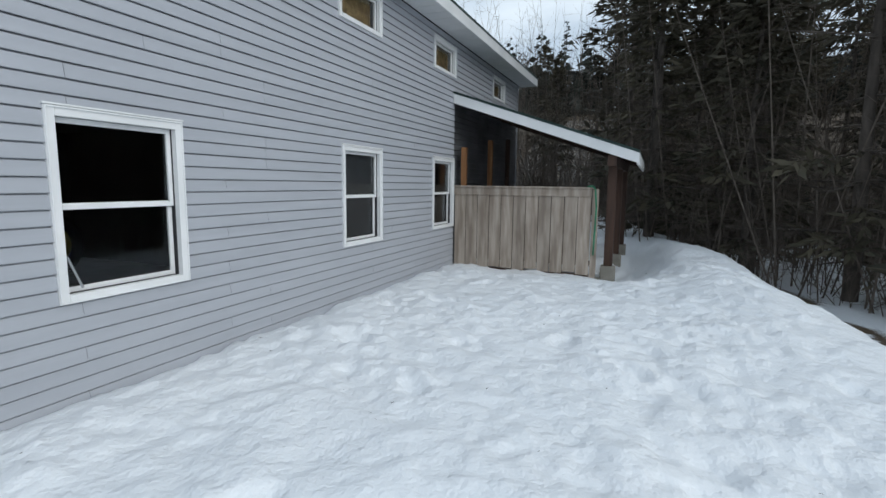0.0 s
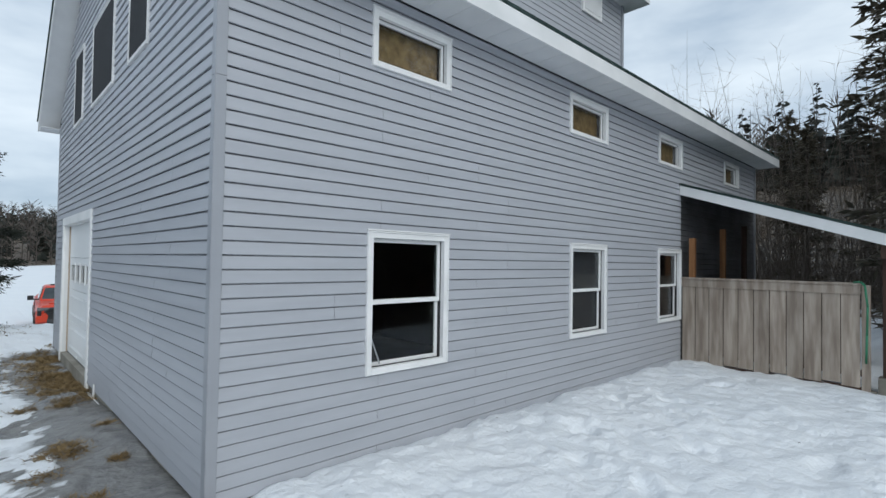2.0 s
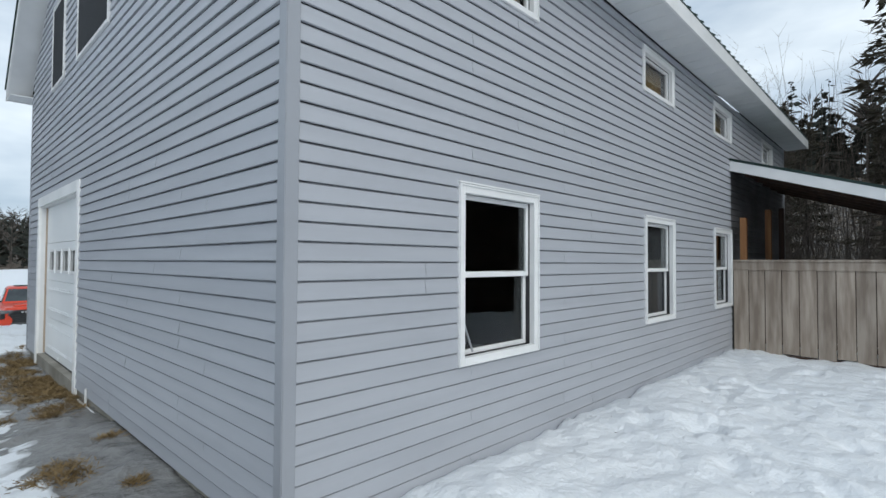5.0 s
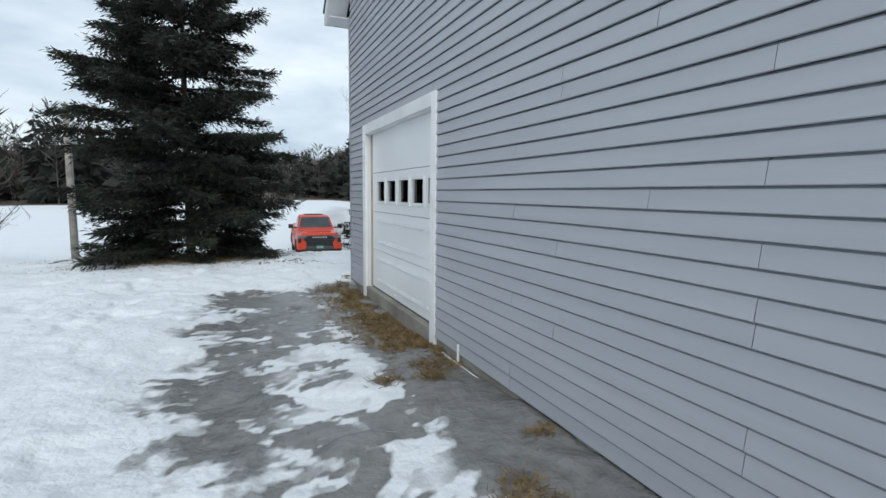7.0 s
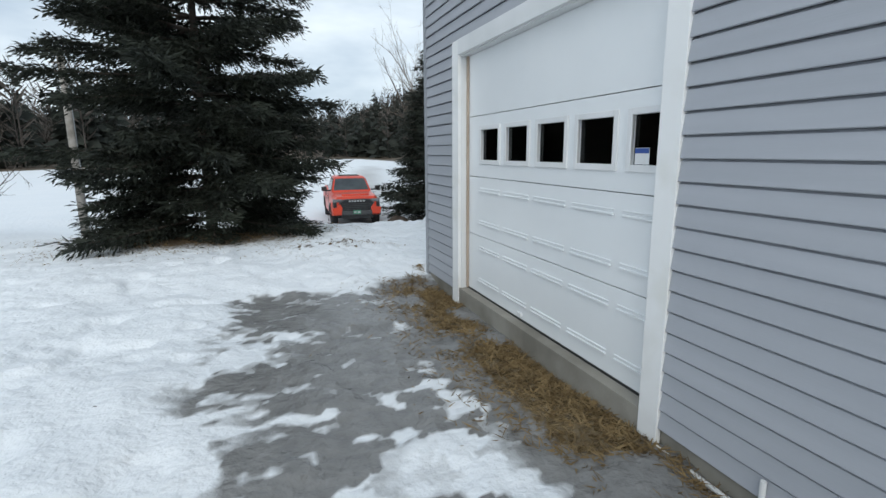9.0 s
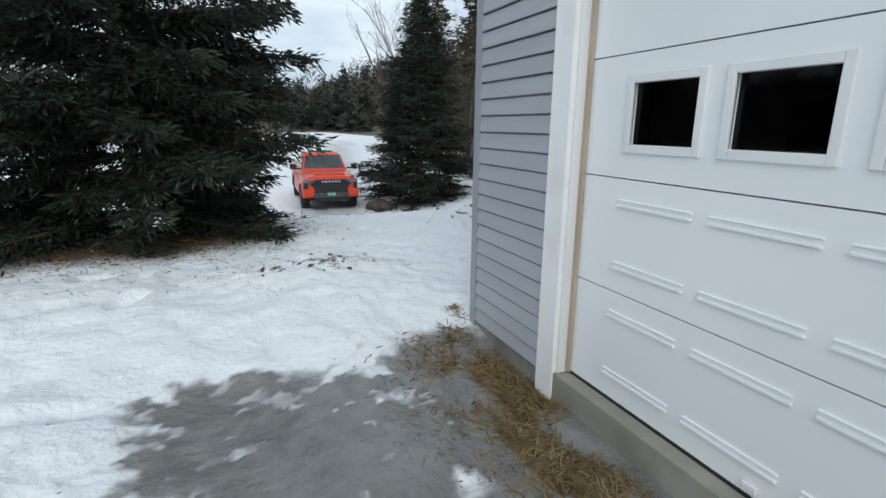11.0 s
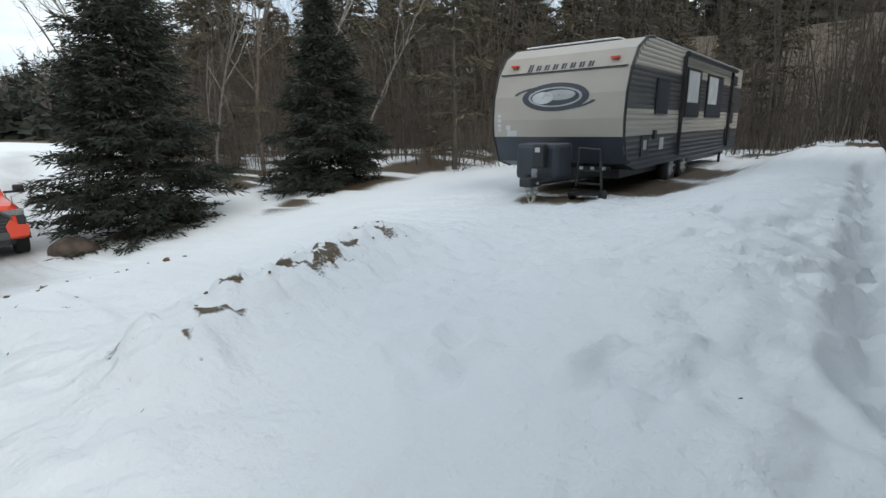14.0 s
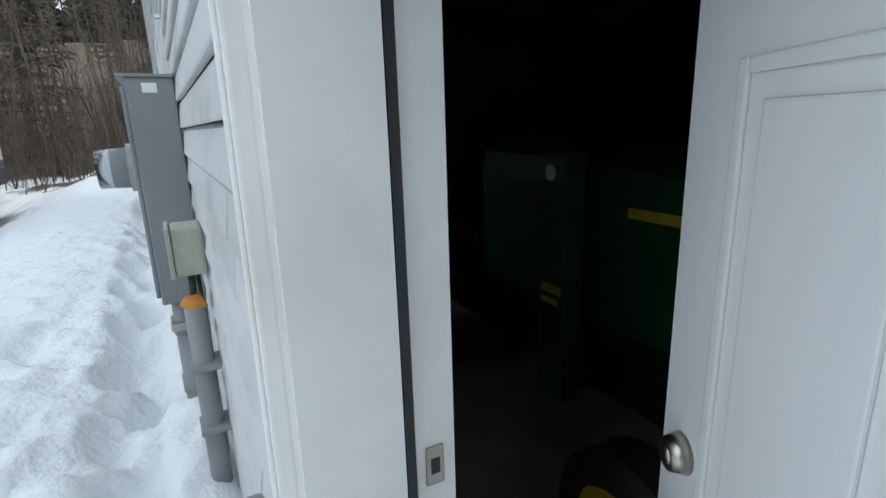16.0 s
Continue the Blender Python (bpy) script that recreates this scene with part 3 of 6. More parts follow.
prism(bm, [((5.1 - GTOP) / PITCH, 5.1), (W - (5.1 - GTOP) / PITCH, 5.1), (W / 2, GTOP + PITCH * W / 2)], "x", 0.012, 0.14)
tagged(part("wall_gable_top", bm, CORE, None, "triangular top of the grey sided gable wall"), category="wall", kind="structure")
bm = bmesh.new()
prism(bm, [(0, 0.05), (W, 0.05), (W, GTOP), (W / 2, GTOP + PITCH * W / 2), (0, GTOP)], "x", L - 0.14, L)
tagged(part("wall_east", bm, CORE, None, "plain closing wall at the far end of the house"), category="wall", kind="structure")
tagged(part("floor", boxes((0.14, L - 0.14, 0.14, W - 0.14, -0.1, -0.012)), CONCRETE, None, "dark concrete garage floor slab"), category="floor", kind="structure")
tagged(part("ceiling", boxes((0.14, L - 0.14, 0.14, W - 0.14, 2.62, 2.7)), INSIDE_DARK, None, "garage ceiling coloured near black for the unlit interior"), category="ceiling", kind="structure")
# added partition, closes off the rooms so that they stay dark
tagged(part("wall_inner", boxes((6.2, 6.3, 0.14, W - 0.14, -0.012, 2.62)), INSIDE_DARK, None, "added garage partition coloured near black for the unlit interior"), category="wall", kind="structure")
bm = bmesh.new()
for put, u0, u1, hs in ((place_south, 0.05, L, []), (place_gable, -0.0, W, [(4.69, 7.21, -1, 0.2)]), (place_north, 0.05, L, [(1.39, 2.36, -0.03, 1)])):
    for a, b, c, d in cells(u0, u1, -0.7, 0.17, hs):
        slab(bm, put, a, b, -0.2, -0.006, c, d)
tagged(part("foundation", bm, CONCRETE, None, "low stained concrete foundation under the siding"), category="foundation", kind="structure")
tagged(part("garage_sill", boxes((-0.02, 0.3, 4.69, 7.21, -0.3, 0.19)), CONCRETE, None, "worn concrete sill below the garage door"), category="sill", kind="structure")

for i, h in enumerate(SOUTH_LOW):
    ob, bar = window(place_south, *h, "double_hung", ("white double hung window with black panes and a loose cord", "white double hung window with a dark insect screen", "narrow white double hung window beside the wooden screen")[i])
    if i == 0:
        part("cord", tubes((place_south(h[0] + 0.085, -0.01, h[2] + 0.30), place_south(h[0] + 0.15, 0.02, h[2] + 0.09), 0.008)), PVC, ob, "loose grey sash cord")
    if i == 1:
        bar("insect_screen", h[0] + 0.1, h[1] - 0.1, -0.074, -0.071, h[2] + 0.1, h[3] - 0.1, SCREEN)
for h in SOUTH_UP:
    window(place_south, *h, "fixed", "small white upper window backed with strand board", OSB)
for i, h in enumerate(GABLE_UP):
    ob, bar = window(place_gable, *h, "twin" if i == 1 else "fixed", "tall dark gable window in a white frame")
    bar("insect_screen", h[0] + 0.045, h[1] - 0.045, 0.0305, 0.034, h[2] + 0.045, h[3] - 0.045, SCREEN)
for h in NORTH_WIN:
    window(place_north, *h, "fixed", "white framed window in the grimy north wall")


def corner_post(name, sx, sy, x, y):
    bm = bmesh.new()
    w, d = 0.052, 0.027
    pts = [(x - sx * d, y - sy * d), (x + sx * w, y - sy * d), (x + sx * w, y + sy * 0.002), (x + sx * 0.004, y + sy * 0.004), (x + sx * 0.002, y + sy * w), (x - sx * d, y + sy * w)]
    for a, b in ((Z0 - 0.03, 3.115), (3.118, EAVE + 0.02)):
        prism(bm, pts, "z", a, b)
    bmesh.ops.bevel(bm, geom=[e for e in bm.edges if abs((e.verts[0].co - e.verts[1].co).z) > 0.5], offset=0.005, segments=2, affect="EDGES")
    tagged(part(name, bm, POST, None, "grey vinyl outside corner post of the house"), category="corner trim", kind="structure")


corner_post("trim_corner_south", 1, 1, 0.0, 0.0)
corner_post("trim_corner_north", 1, -1, 0.0, W)
corner_post("trim_corner_far", -1, 1, L, 0.0)


def roof():
    ob = empty("roof")
    tagged(ob, "dark green ribbed metal roof with white eaves", "roof", kind="structure")
    over, rake, th = 0.45, 0.32, 0.16
    ridge = 4.42 + PITCH * (W / 2 + 0.45)
    for s in (-1, 1):
        def y_at(r):
            return W / 2 + s * r
        run = W / 2 + over
        e_z = ridge - PITCH * run
        bm = bmesh.new()
        prism(bm, [(y_at(0), ridge), (y_at(run), e_z), (y_at(run), e_z - 0.03), (y_at(0), ridge - 0.03)], "x", -rake - 0.02, L + rake)
        n = int((L + 2 * rake) / 0.23)
        for i in range(n):
            x = -rake + 0.1 + i * 0.23
            ring(bm, [[(x - 0.014, y_at(r), z), (x - 0.006, y_at(r), z + 0.02), (x + 0.006, y_at(r), z + 0.02), (x + 0.014, y_at(r), z)] for r, z in ((0, ridge), (run + 0.02, e_z - 0.016))])
        part("roof_sheet", bm, ROOF, ob)
        part("fascia", boxes((-rake, L + rake - 0.02, *sorted((y_at(run - 0.015), y_at(run + 0.006))), e_z - 0.21, e_z - 0.035)), WHITE, ob, "white eave fascia")
        bm = boxes((-rake + 0.02, L + rake - 0.04, *sorted((y_at(W / 2 + 0.02), y_at(run - 0.016))), e_z - 0.2, e_z - 0.185))
        for i in range(int(L / 0.3)):
            box(bm, i * 0.3, i * 0.3 + 0.012, *sorted((y_at(W / 2 + 0.02), y_at(run - 0.02))), e_z - 0.205, e_z - 0.199)
        part("soffit", bm, SOFFIT, ob, "white ribbed soffit")
        bm = bmesh.new()
        prism(bm, [(y_at(0), ridge - 0.035), (y_at(run), e_z - 0.035), (y_at(run), e_z - 0.22), (y_at(0), ridge - 0.22)], "x", -rake, -rake + 0.02)
        part("rake_board", bm, WHITE, ob, "white rake board")
        bm = bmesh.new()
        prism(bm, [(y_at(0), ridge - 0.19), (y_at(run - 0.02), e_z - 0.19), (y_at(run - 0.02), e_z - 0.205), (y_at(0), ridge - 0.205)], "x", -rake + 0.02, 0.0)
        part("rake_soffit", bm, SOFFIT, ob)


roof()


def dormer():
    """The raised third storey that stands on the south slope."""
    ob = empty("dormer")
    tagged(ob, "grey sided raised storey standing on the roof", "dormer", kind="structure")
    x0, x1, y0, y1, z0, z1 = -0.0, 8.2, 1.2, W - 1.2, 5.0, 7.05
    part("core", boxes((x0 + 0.02, x1 - 0.02, y0 + 0.02, y1, z0, z1)), CORE, ob)
    k = 0
    while z0 + k * COURSE < z1:
        a = z0 + k * COURSE
        bm = bmesh.new()
        ring(bm, [[(x, y0 + 0.02, a), (x, y0 + 0.006, a), (x, y0 + 0.016, a + COURSE), (x, y0 + 0.02, a + COURSE)] for x in (x0, x1)])
        part("siding_plank", bm, SIDING, ob)
        k += 1
    for u, v in ((4.45, 5.13), (6.66, 7.33)):
        w_ = part("window", boxes((u, v, y0 - 0.03, y0 + 0.04, 6.4, 6.9), bevel=0.006), WHITE, ob, "white framed dormer window with a pale blind")
        part("pane", boxes((u + 0.06, v - 0.06, y0 - 0.036, y0 - 0.031, 6.46, 6.84)), SOFFIT, w_)
    part("corner_board", boxes((x1 - 0.06, x1 + 0.02, y0 - 0.012, y0 + 0.1, z0, z1)), POST, ob)
    part("eave", boxes((x0 - 0.3, x1 + 0.3, y0 - 0.42, y1 + 0.42, z1 - 0.02, z1 + 0.12), bevel=0.01), WHITE, ob, "white dormer eave")
    bm = bmesh.new()
    prism(bm, [(y0 - 0.44, z1 + 0.121), (y1 + 0.44, z1 + 0.121), (W / 2, z1 + 0.9)], "x", x0 - 0.32, x1 + 0.32)
    part("roof_sheet", bm, ROOF, ob)


dormer()


def garage_door():
    y0, y1 = GARAGE[0], GARAGE[1]
    case = empty("door_frame_garage")
    tagged(case, "white metal clad frame round the garage door, dented low", "door frame", kind="structure")
    part("casing", boxes((-0.03, 0.0, y0 - 0.13, y0 + 0.002, 0.0, 2.49), bevel=0.004), WHITE_WORN, case)
    part("casing", boxes((-0.03, 0.0, y1 - 0.002, y1 + 0.15, 0.02, 2.49), bevel=0.004), WHITE_WORN, case)
    part("casing", boxes((-0.031, 0.0, y0 + 0.002, y1 - 0.002, 2.36, 2.492), bevel=0.004), WHITE, case)
    part("jamb", boxes((0.0, 0.145, y0 - 0.02, y0 + 0.012, 0.03, 2.37)), WHITE, case)
    part("jamb", boxes((0.0, 0.145, y1 - 0.012, y1 + 0.02, 0.03, 2.37)), WHITE, case)
    part("jamb", boxes((0.0, 0.145, y0 + 0.012, y1 - 0.012, 2.35, 2.37)), WHITE, case)
    part("seal", boxes((0.05, 0.068, y1 - 0.04, y1 - 0.0125, 0.2, 2.345)), surface("tan_seal", (0.38, 0.30, 0.23), (0.47, 0.38, 0.3), 3.0, 0.7), case, "tan rubber side seal")
    part("seal", boxes((0.05, 0.068, y0 + 0.0125, y0 + 0.04, 0.2, 2.345)), BLACKP, case)
    ob = empty("garage_door")
    tagged(ob, "closed white sectional garage door with small windows", "garage door", kind="structure")
    zs = [0.205, 0.745, 1.28, 1.815, 2.35]
    lefts = [4.815 + 0.478 * i for i in range(5)]
    for i, (a, b) in enumerate(zip(zs, zs[1:])):
        bm = bmesh.new()
        holes = [(c - 0.165, c + 0.165, 1.432, 1.69) for c in lefts] if i == 2 else []
        for p, q, c, d in cells(y0 + 0.013, y1 - 0.013, a + 0.003, b - 0.003, holes):
            slab(bm, place_gable, p, q, -0.115, -0.07, c, d)
        sec = part("door_section", bm, DOORWHITE, ob)
        if i < 2:
            for c in lefts:
                for z in (a + 0.11, b - 0.13):
                    for k, (dz, th) in enumerate(((0.0, 0.012), (0.028, 0.008))):
                        part("embossed_rib", boxes((0.057 + 0.004 * k, 0.073, c - 0.2, c + 0.2, z + dz, z + dz + th), bevel=0.003), DOORWHITE, sec)
        if i == 2:
            for j, c in enumerate(lefts):
                for r in ((0.058, 0.08, c - 0.2, c - 0.165, 1.395, 1.725), (0.058, 0.08, c + 0.165, c + 0.2, 1.395, 1.725), (0.058, 0.08, c - 0.165, c + 0.165, 1.69, 1.725), (0.058, 0.08, c - 0.165, c + 0.165, 1.395, 1.432)):
                    part("window_trim", boxes(r, bevel=0.004), WHITE, sec)
                part("pane", boxes((0.085, 0.089, c - 0.165, c + 0.165, 1.432, 1.69)), GLASS_DARK, sec)
                if j == 0:
                    st = part("warning_sticker", boxes((0.0825, 0.0845, c + 0.05, c + 0.155, 1.435, 1.52)), WHITE, sec, "small white and blue warning sticker")
                    part("sticker_band", boxes((0.081, 0.0824, c + 0.052, c + 0.153, 1.492, 1.518)), surface("sticker_blue", (0.03, 0.08, 0.3), (0.04, 0.1, 0.35), 3), st)
    part("bottom_seal", boxes((0.068, 0.12, y0 + 0.013, y1 - 0.013, 0.188, 0.206)), BLACKP, ob)
    part("lift_handle", boxes((0.05, 0.07, 6.1, 6.16, 0.23, 0.26), bevel=0.006), WHITE, ob)


garage_door()


def entry_door():
    x0, x1, z0, z1 = ENTRY
    fr = empty("door_frame_entry")
    tagged(fr, "worn white door frame with strike plates and weatherstrip", "door frame", kind="structure")
    for a, b in ((x1 - 0.002, x1 + 0.058), (x0 - 0.058, x0 + 0.002)):
        part("casing", boxes((a, b, W, W + 0.026, 0.0, z1 + 0.06), bevel=0.005), WHITE_WORN, fr)
        part("casing_bead", boxes((a + 0.012, b - 0.03, W + 0.026, W + 0.032, 0.0, z1 + 0.055), bevel=0.003), WHITE_WORN, fr)
    part("casing", boxes((x0 + 0.002, x1 - 0.002, W, W + 0.026, z1, z1 + 0.06), bevel=0.005), WHITE_WORN, fr)
    for a, b, s in ((x1 - 0.004, x1 + 0.02, -1), (x0 - 0.02, x0 + 0.004, 1)):
        part("jamb", boxes((a, b, W - 0.25, W + 0.001, -0.02, z1)), WHITE_WORN, fr)
        e = x1 - 0.004 if s < 0 else x0 + 0.004
        part("weatherstrip", boxes((*sorted((e, e + s * 0.013)), W - 0.175, W - 0.16, 0.0, z1 - 0.01)), BLACKP, fr, "dark brown foam weatherstrip")
        part("door_stop", boxes((*sorted((e, e + s * 0.012)), W - 0.158, W - 0.006, 0.0, z1 - 0.01)), WHITE_WORN, fr)
    part("threshold", boxes((x0, x1, W - 0.3, W + 0.03, -0.06, -0.005), bevel=0.004), PVC, fr)
    for z in (1.025, 0.885):
        pl = part("strike_plate", boxes((x1 - 0.0085, x1 - 0.004, W - 0.228, W - 0.196, z - 0.035, z + 0.035), bevel=0.003), METAL, fr, "nickel strike plate")
        part("latch_hole", boxes((x1 - 0.0092, x1 - 0.0086, W - 0.22, W - 0.204, z - 0.014, z + 0.014)), BLACKP, pl)
    ob = empty("entry_door", pose(x0 + 0.012, W - 0.19, 0.003, rz=-25.6))
    tagged(ob, "white panelled steel entry door standing ajar inward", "door")
    w, h = 0.90, 2.015
    leaf = part("door_leaf", boxes((0, w, -0.045, 0.0, 0, h), bevel=0.003), DOORWHITE, ob)
    for a, b, c, d in ((0.13, 0.42, 0.16, 0.72), (0.50, 0.79, 0.16, 0.72), (0.13, 0.42, 0.86, 1.62), (0.50, 0.79, 0.86, 1.62), (0.13, 0.42, 1.72, 1.90), (0.50, 0.79, 1.72, 1.90)):
        for r in ((a, a + 0.02, 0, 0.007, c, d), (b - 0.02, b, 0, 0.007, c, d), (a + 0.02, b - 0.02, 0, 0.007, c, c + 0.02), (a + 0.02, b - 0.02, 0, 0.007, d - 0.02, d)):
            part("panel_moulding", boxes(r, bevel=0.004), DOORWHITE, leaf)
        part("raised_panel", boxes((a + 0.05, b - 0.05, 0.0, 0.005, c + 0.05, d - 0.05), bevel=0.004), DOORWHITE, leaf)
    part("deadbolt", tubes(((w - 0.062, 0, 1.037), (w - 0.062, 0.026, 1.037), 0.034, 0.026), ((w - 0.062, 0.026, 1.037), (w - 0.062, 0.03, 1.037), 0.016, 0.015), seg=24), METAL, ob, "satin nickel deadbolt", True)
    kn = part("door_knob", tubes(((w - 0.062, 0, 0.897), (w - 0.062, 0.012, 0.897), 0.034, 0.028), ((w - 0.062, 0.012, 0.897), (w - 0.062, 0.04, 0.897), 0.012, 0.014), seg=24), METAL, ob, "satin nickel knob", True)
    bm = bmesh.new()
    bmesh.ops.create_uvsphere(bm, u_segments=24, v_segments=12, radius=0.028, matrix=pose(w - 0.062, 0.058, 0.897) @ Matrix.Diagonal((1, 0.8, 1, 1)))
    part("knob_ball", bm, METAL, kn, smooth=True)
    part("latch", boxes((w, w + 0.008, -0.03, -0.012, 0.887, 0.907)), METAL, ob)


entry_door()


def lean_to():
    ob = empty("lean_to_roof")
    tagged(ob, "open lean-to roof with white edge on stained posts", "lean-to")
    x0, x1 = 7.95, 12.0
    bm = bmesh.new()
    prism(bm, [(0.0, 3.32), (-3.2, 2.23), (-3.2, 2.19), (0.0, 3.28)], "x", x0, x1)
    part("roof_sheet", bm, ROOF, ob)
    bm = bmesh.new()
    prism(bm, [(-0.02, 3.27), (-3.2, 2.185), (-3.2, 2.02), (-0.02, 3.105)], "x", x0 + 0.005, x0 + 0.04)
    part("edge_board", bm, WHITE, ob, "white metal edge board")
    part("front_board", boxes((x0 + 0.04, x1, -3.2, -3.165, 2.0, 2.185)), WHITE, ob)
    for i in range(6):
        x = x0 + 0.3 + i * 0.7
        bm = bmesh.new()
        prism(bm, [(-0.02, 3.27), (-3.16, 2.2), (-3.16, 2.06), (-0.02, 3.13)], "x", x, x + 0.045)
        part("rafter", bm, OLDWOOD, ob)
    part("beam", boxes((x0 + 0.06, x1 - 0.1, -2.86, -2.72, 1.98, 2.16)), OLDWOOD, ob)
    for x in (8.2, 9.9, 11.7):
        part("post", boxes((x, x + 0.14, -2.86, -2.72, 0.3, 1.98), bevel=0.005), OLDWOOD, ob)
        part("concrete_pier", boxes((x - 0.05, x + 0.19, -2.91, -2.67, -0.6, 0.3), bevel=0.02), CONCRETE, ob)
    for x, y, z, mat in ((8.12, -0.12, 2.33, REDWOOD), (9.3, -0.25, 2.55, REDWOOD), (10.8, -0.2, 2.7, OLDWOOD)):
        part("wall_post", boxes((x, x + 0.09, y - 0.09, y, 0.2, z), bevel=0.004), mat, ob)
    fe = empty("wooden_screen")
    tagged(fe, "weathered grey-brown board screen under the lean-to", "fence")
    n = 11
    wdt = 2.46 / n
    for i in range(n):
        y = -0.04 - i * wdt
        part("board", boxes((8.04, 8.065, y - wdt + 0.011, y, 0.16 + 0.02 * math.sin(i * 2.3), 1.5), bevel=0.003), FENCEWOOD, fe)
    # added dark sheet behind the boards, stands in for shade in their gaps
    part("backing_panel", boxes((8.0655, 8.0658, -2.48, -0.05, 0.40, 1.46)), OLDWOOD, fe, "thin dark sheet added for the shade in the board gaps")
    part("top_board", boxes((8.02, 8.039, -2.5, -0.03, 1.47, 1.60), bevel=0.004), FENCEWOOD, fe)
    part("cap", boxes((8.0, 8.12, -2.52, -0.03, 1.601, 1.635), bevel=0.006), FENCEWOOD, fe)
    part("rail", boxes((8.066, 8.11, -2.5, -0.03, 0.3, 0.39)), OLDWOOD, fe)
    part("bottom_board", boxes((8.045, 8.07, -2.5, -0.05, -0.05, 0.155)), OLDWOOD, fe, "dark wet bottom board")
    part("end_post", boxes((8.045, 8.14, -2.6, -2.505, 0.1, 1.6), bevel=0.004), FENCEWOOD, fe)
    tagged(part("concrete_block", boxes((7.98, 8.2, -2.66, -2.46, -0.3, 0.1), bevel=0.012), CONCRETE, None, "grey concrete block under the screen end"), category="block")
    bm = bmesh.new()
    pts = [(8.0, -2.42, 1.64), (8.0, -2.5, 1.65), (7.99, -2.55, 1.6), (7.99, -2.58, 1.3), (8.0, -2.57, 0.9), (8.0, -2.56, 0.5)]
    for a, b in zip(pts, pts[1:]):
        tube(bm, a, b, 0.014, seg=8)
    tagged(part("garden_hose", bm, surface("green_hose", (0.02, 0.16, 0.08), (0.03, 0.22, 0.12), 4, 0.4), None, "green garden hose hung over the screen end", True), category="hose")


lean_to()

# ---- trees ----


def mesh_from(name, co, faces, material, smooth=False):
    co, faces = np.asarray(co, np.float32), np.asarray(faces, np.int32)
    me = bpy.data.meshes.new(name)
    me.vertices.add(len(co))
    me.vertices.foreach_set("co", co.ravel())
    k = faces.shape[1]
    me.loops.add(faces.size)
    me.loops.foreach_set("vertex_index", faces.ravel())
    me.polygons.add(len(faces))
    me.polygons.foreach_set("loop_start", np.arange(0, faces.size, k))
    if smooth:
        me.polygons.foreach_set("use_smooth", np.ones(len(faces), bool))
    me.update(calc_edges=True)
    me.materials.append(material)
    return me


def blades(base, way, length, width, rng):
    """Slim pointed sprays: one diamond for each base point, along way."""
    n = len(base)
    way = way / np.maximum(np.linalg.norm(way, axis=1, keepdims=True), 1e-6)
    side = np.cross(way, rng.normal(size=(n, 3)))
    side /= np.maximum(np.linalg.norm(side, axis=1, keepdims=True), 1e-6)
    length, width = np.reshape(length, (-1, 1)), np.reshape(width, (-1, 1))
    mid = base + way * length * 0.42
    co = np.stack([base, mid + side * width, base + way * length, mid - side * width], 1).reshape(-1, 3)
    return co, np.arange(n * 4).reshape(-1, 4)


def sticks(a, b, ra, rb):
    """Three-sided tapered sticks from a to b."""
    a, b = np.asarray(a, float), np.asarray(b, float)
    n = len(a)
    d = b - a
    d /= np.maximum(np.linalg.norm(d, axis=1, keepdims=True), 1e-9)
    up = np.where(np.abs(d[:, 2:3]) > 0.9, [[1.0, 0, 0]], [[0, 0, 1.0]])
    u = np.cross(d, up)
    u /= np.linalg.norm(u, axis=1, keepdims=True)
    v = np.cross(d, u)
    rows = []
    for c, r in ((a, np.reshape(ra, (-1, 1))), (b, np.reshape(rb, (-1, 1)))):
        for k in range(3):
            t = k * 2 * math.pi / 3
            rows.append(c + r * (math.cos(t) * u + math.sin(t) * v))
    co = np.stack(rows, 1).reshape(-1, 3)
    i = np.arange(n)[:, None] * 6
    f = np.concatenate([i + np.array([[k, (k + 1) % 3, 3 + (k + 1) % 3, 3 + k]]) for k in range(3)])
    return co, f


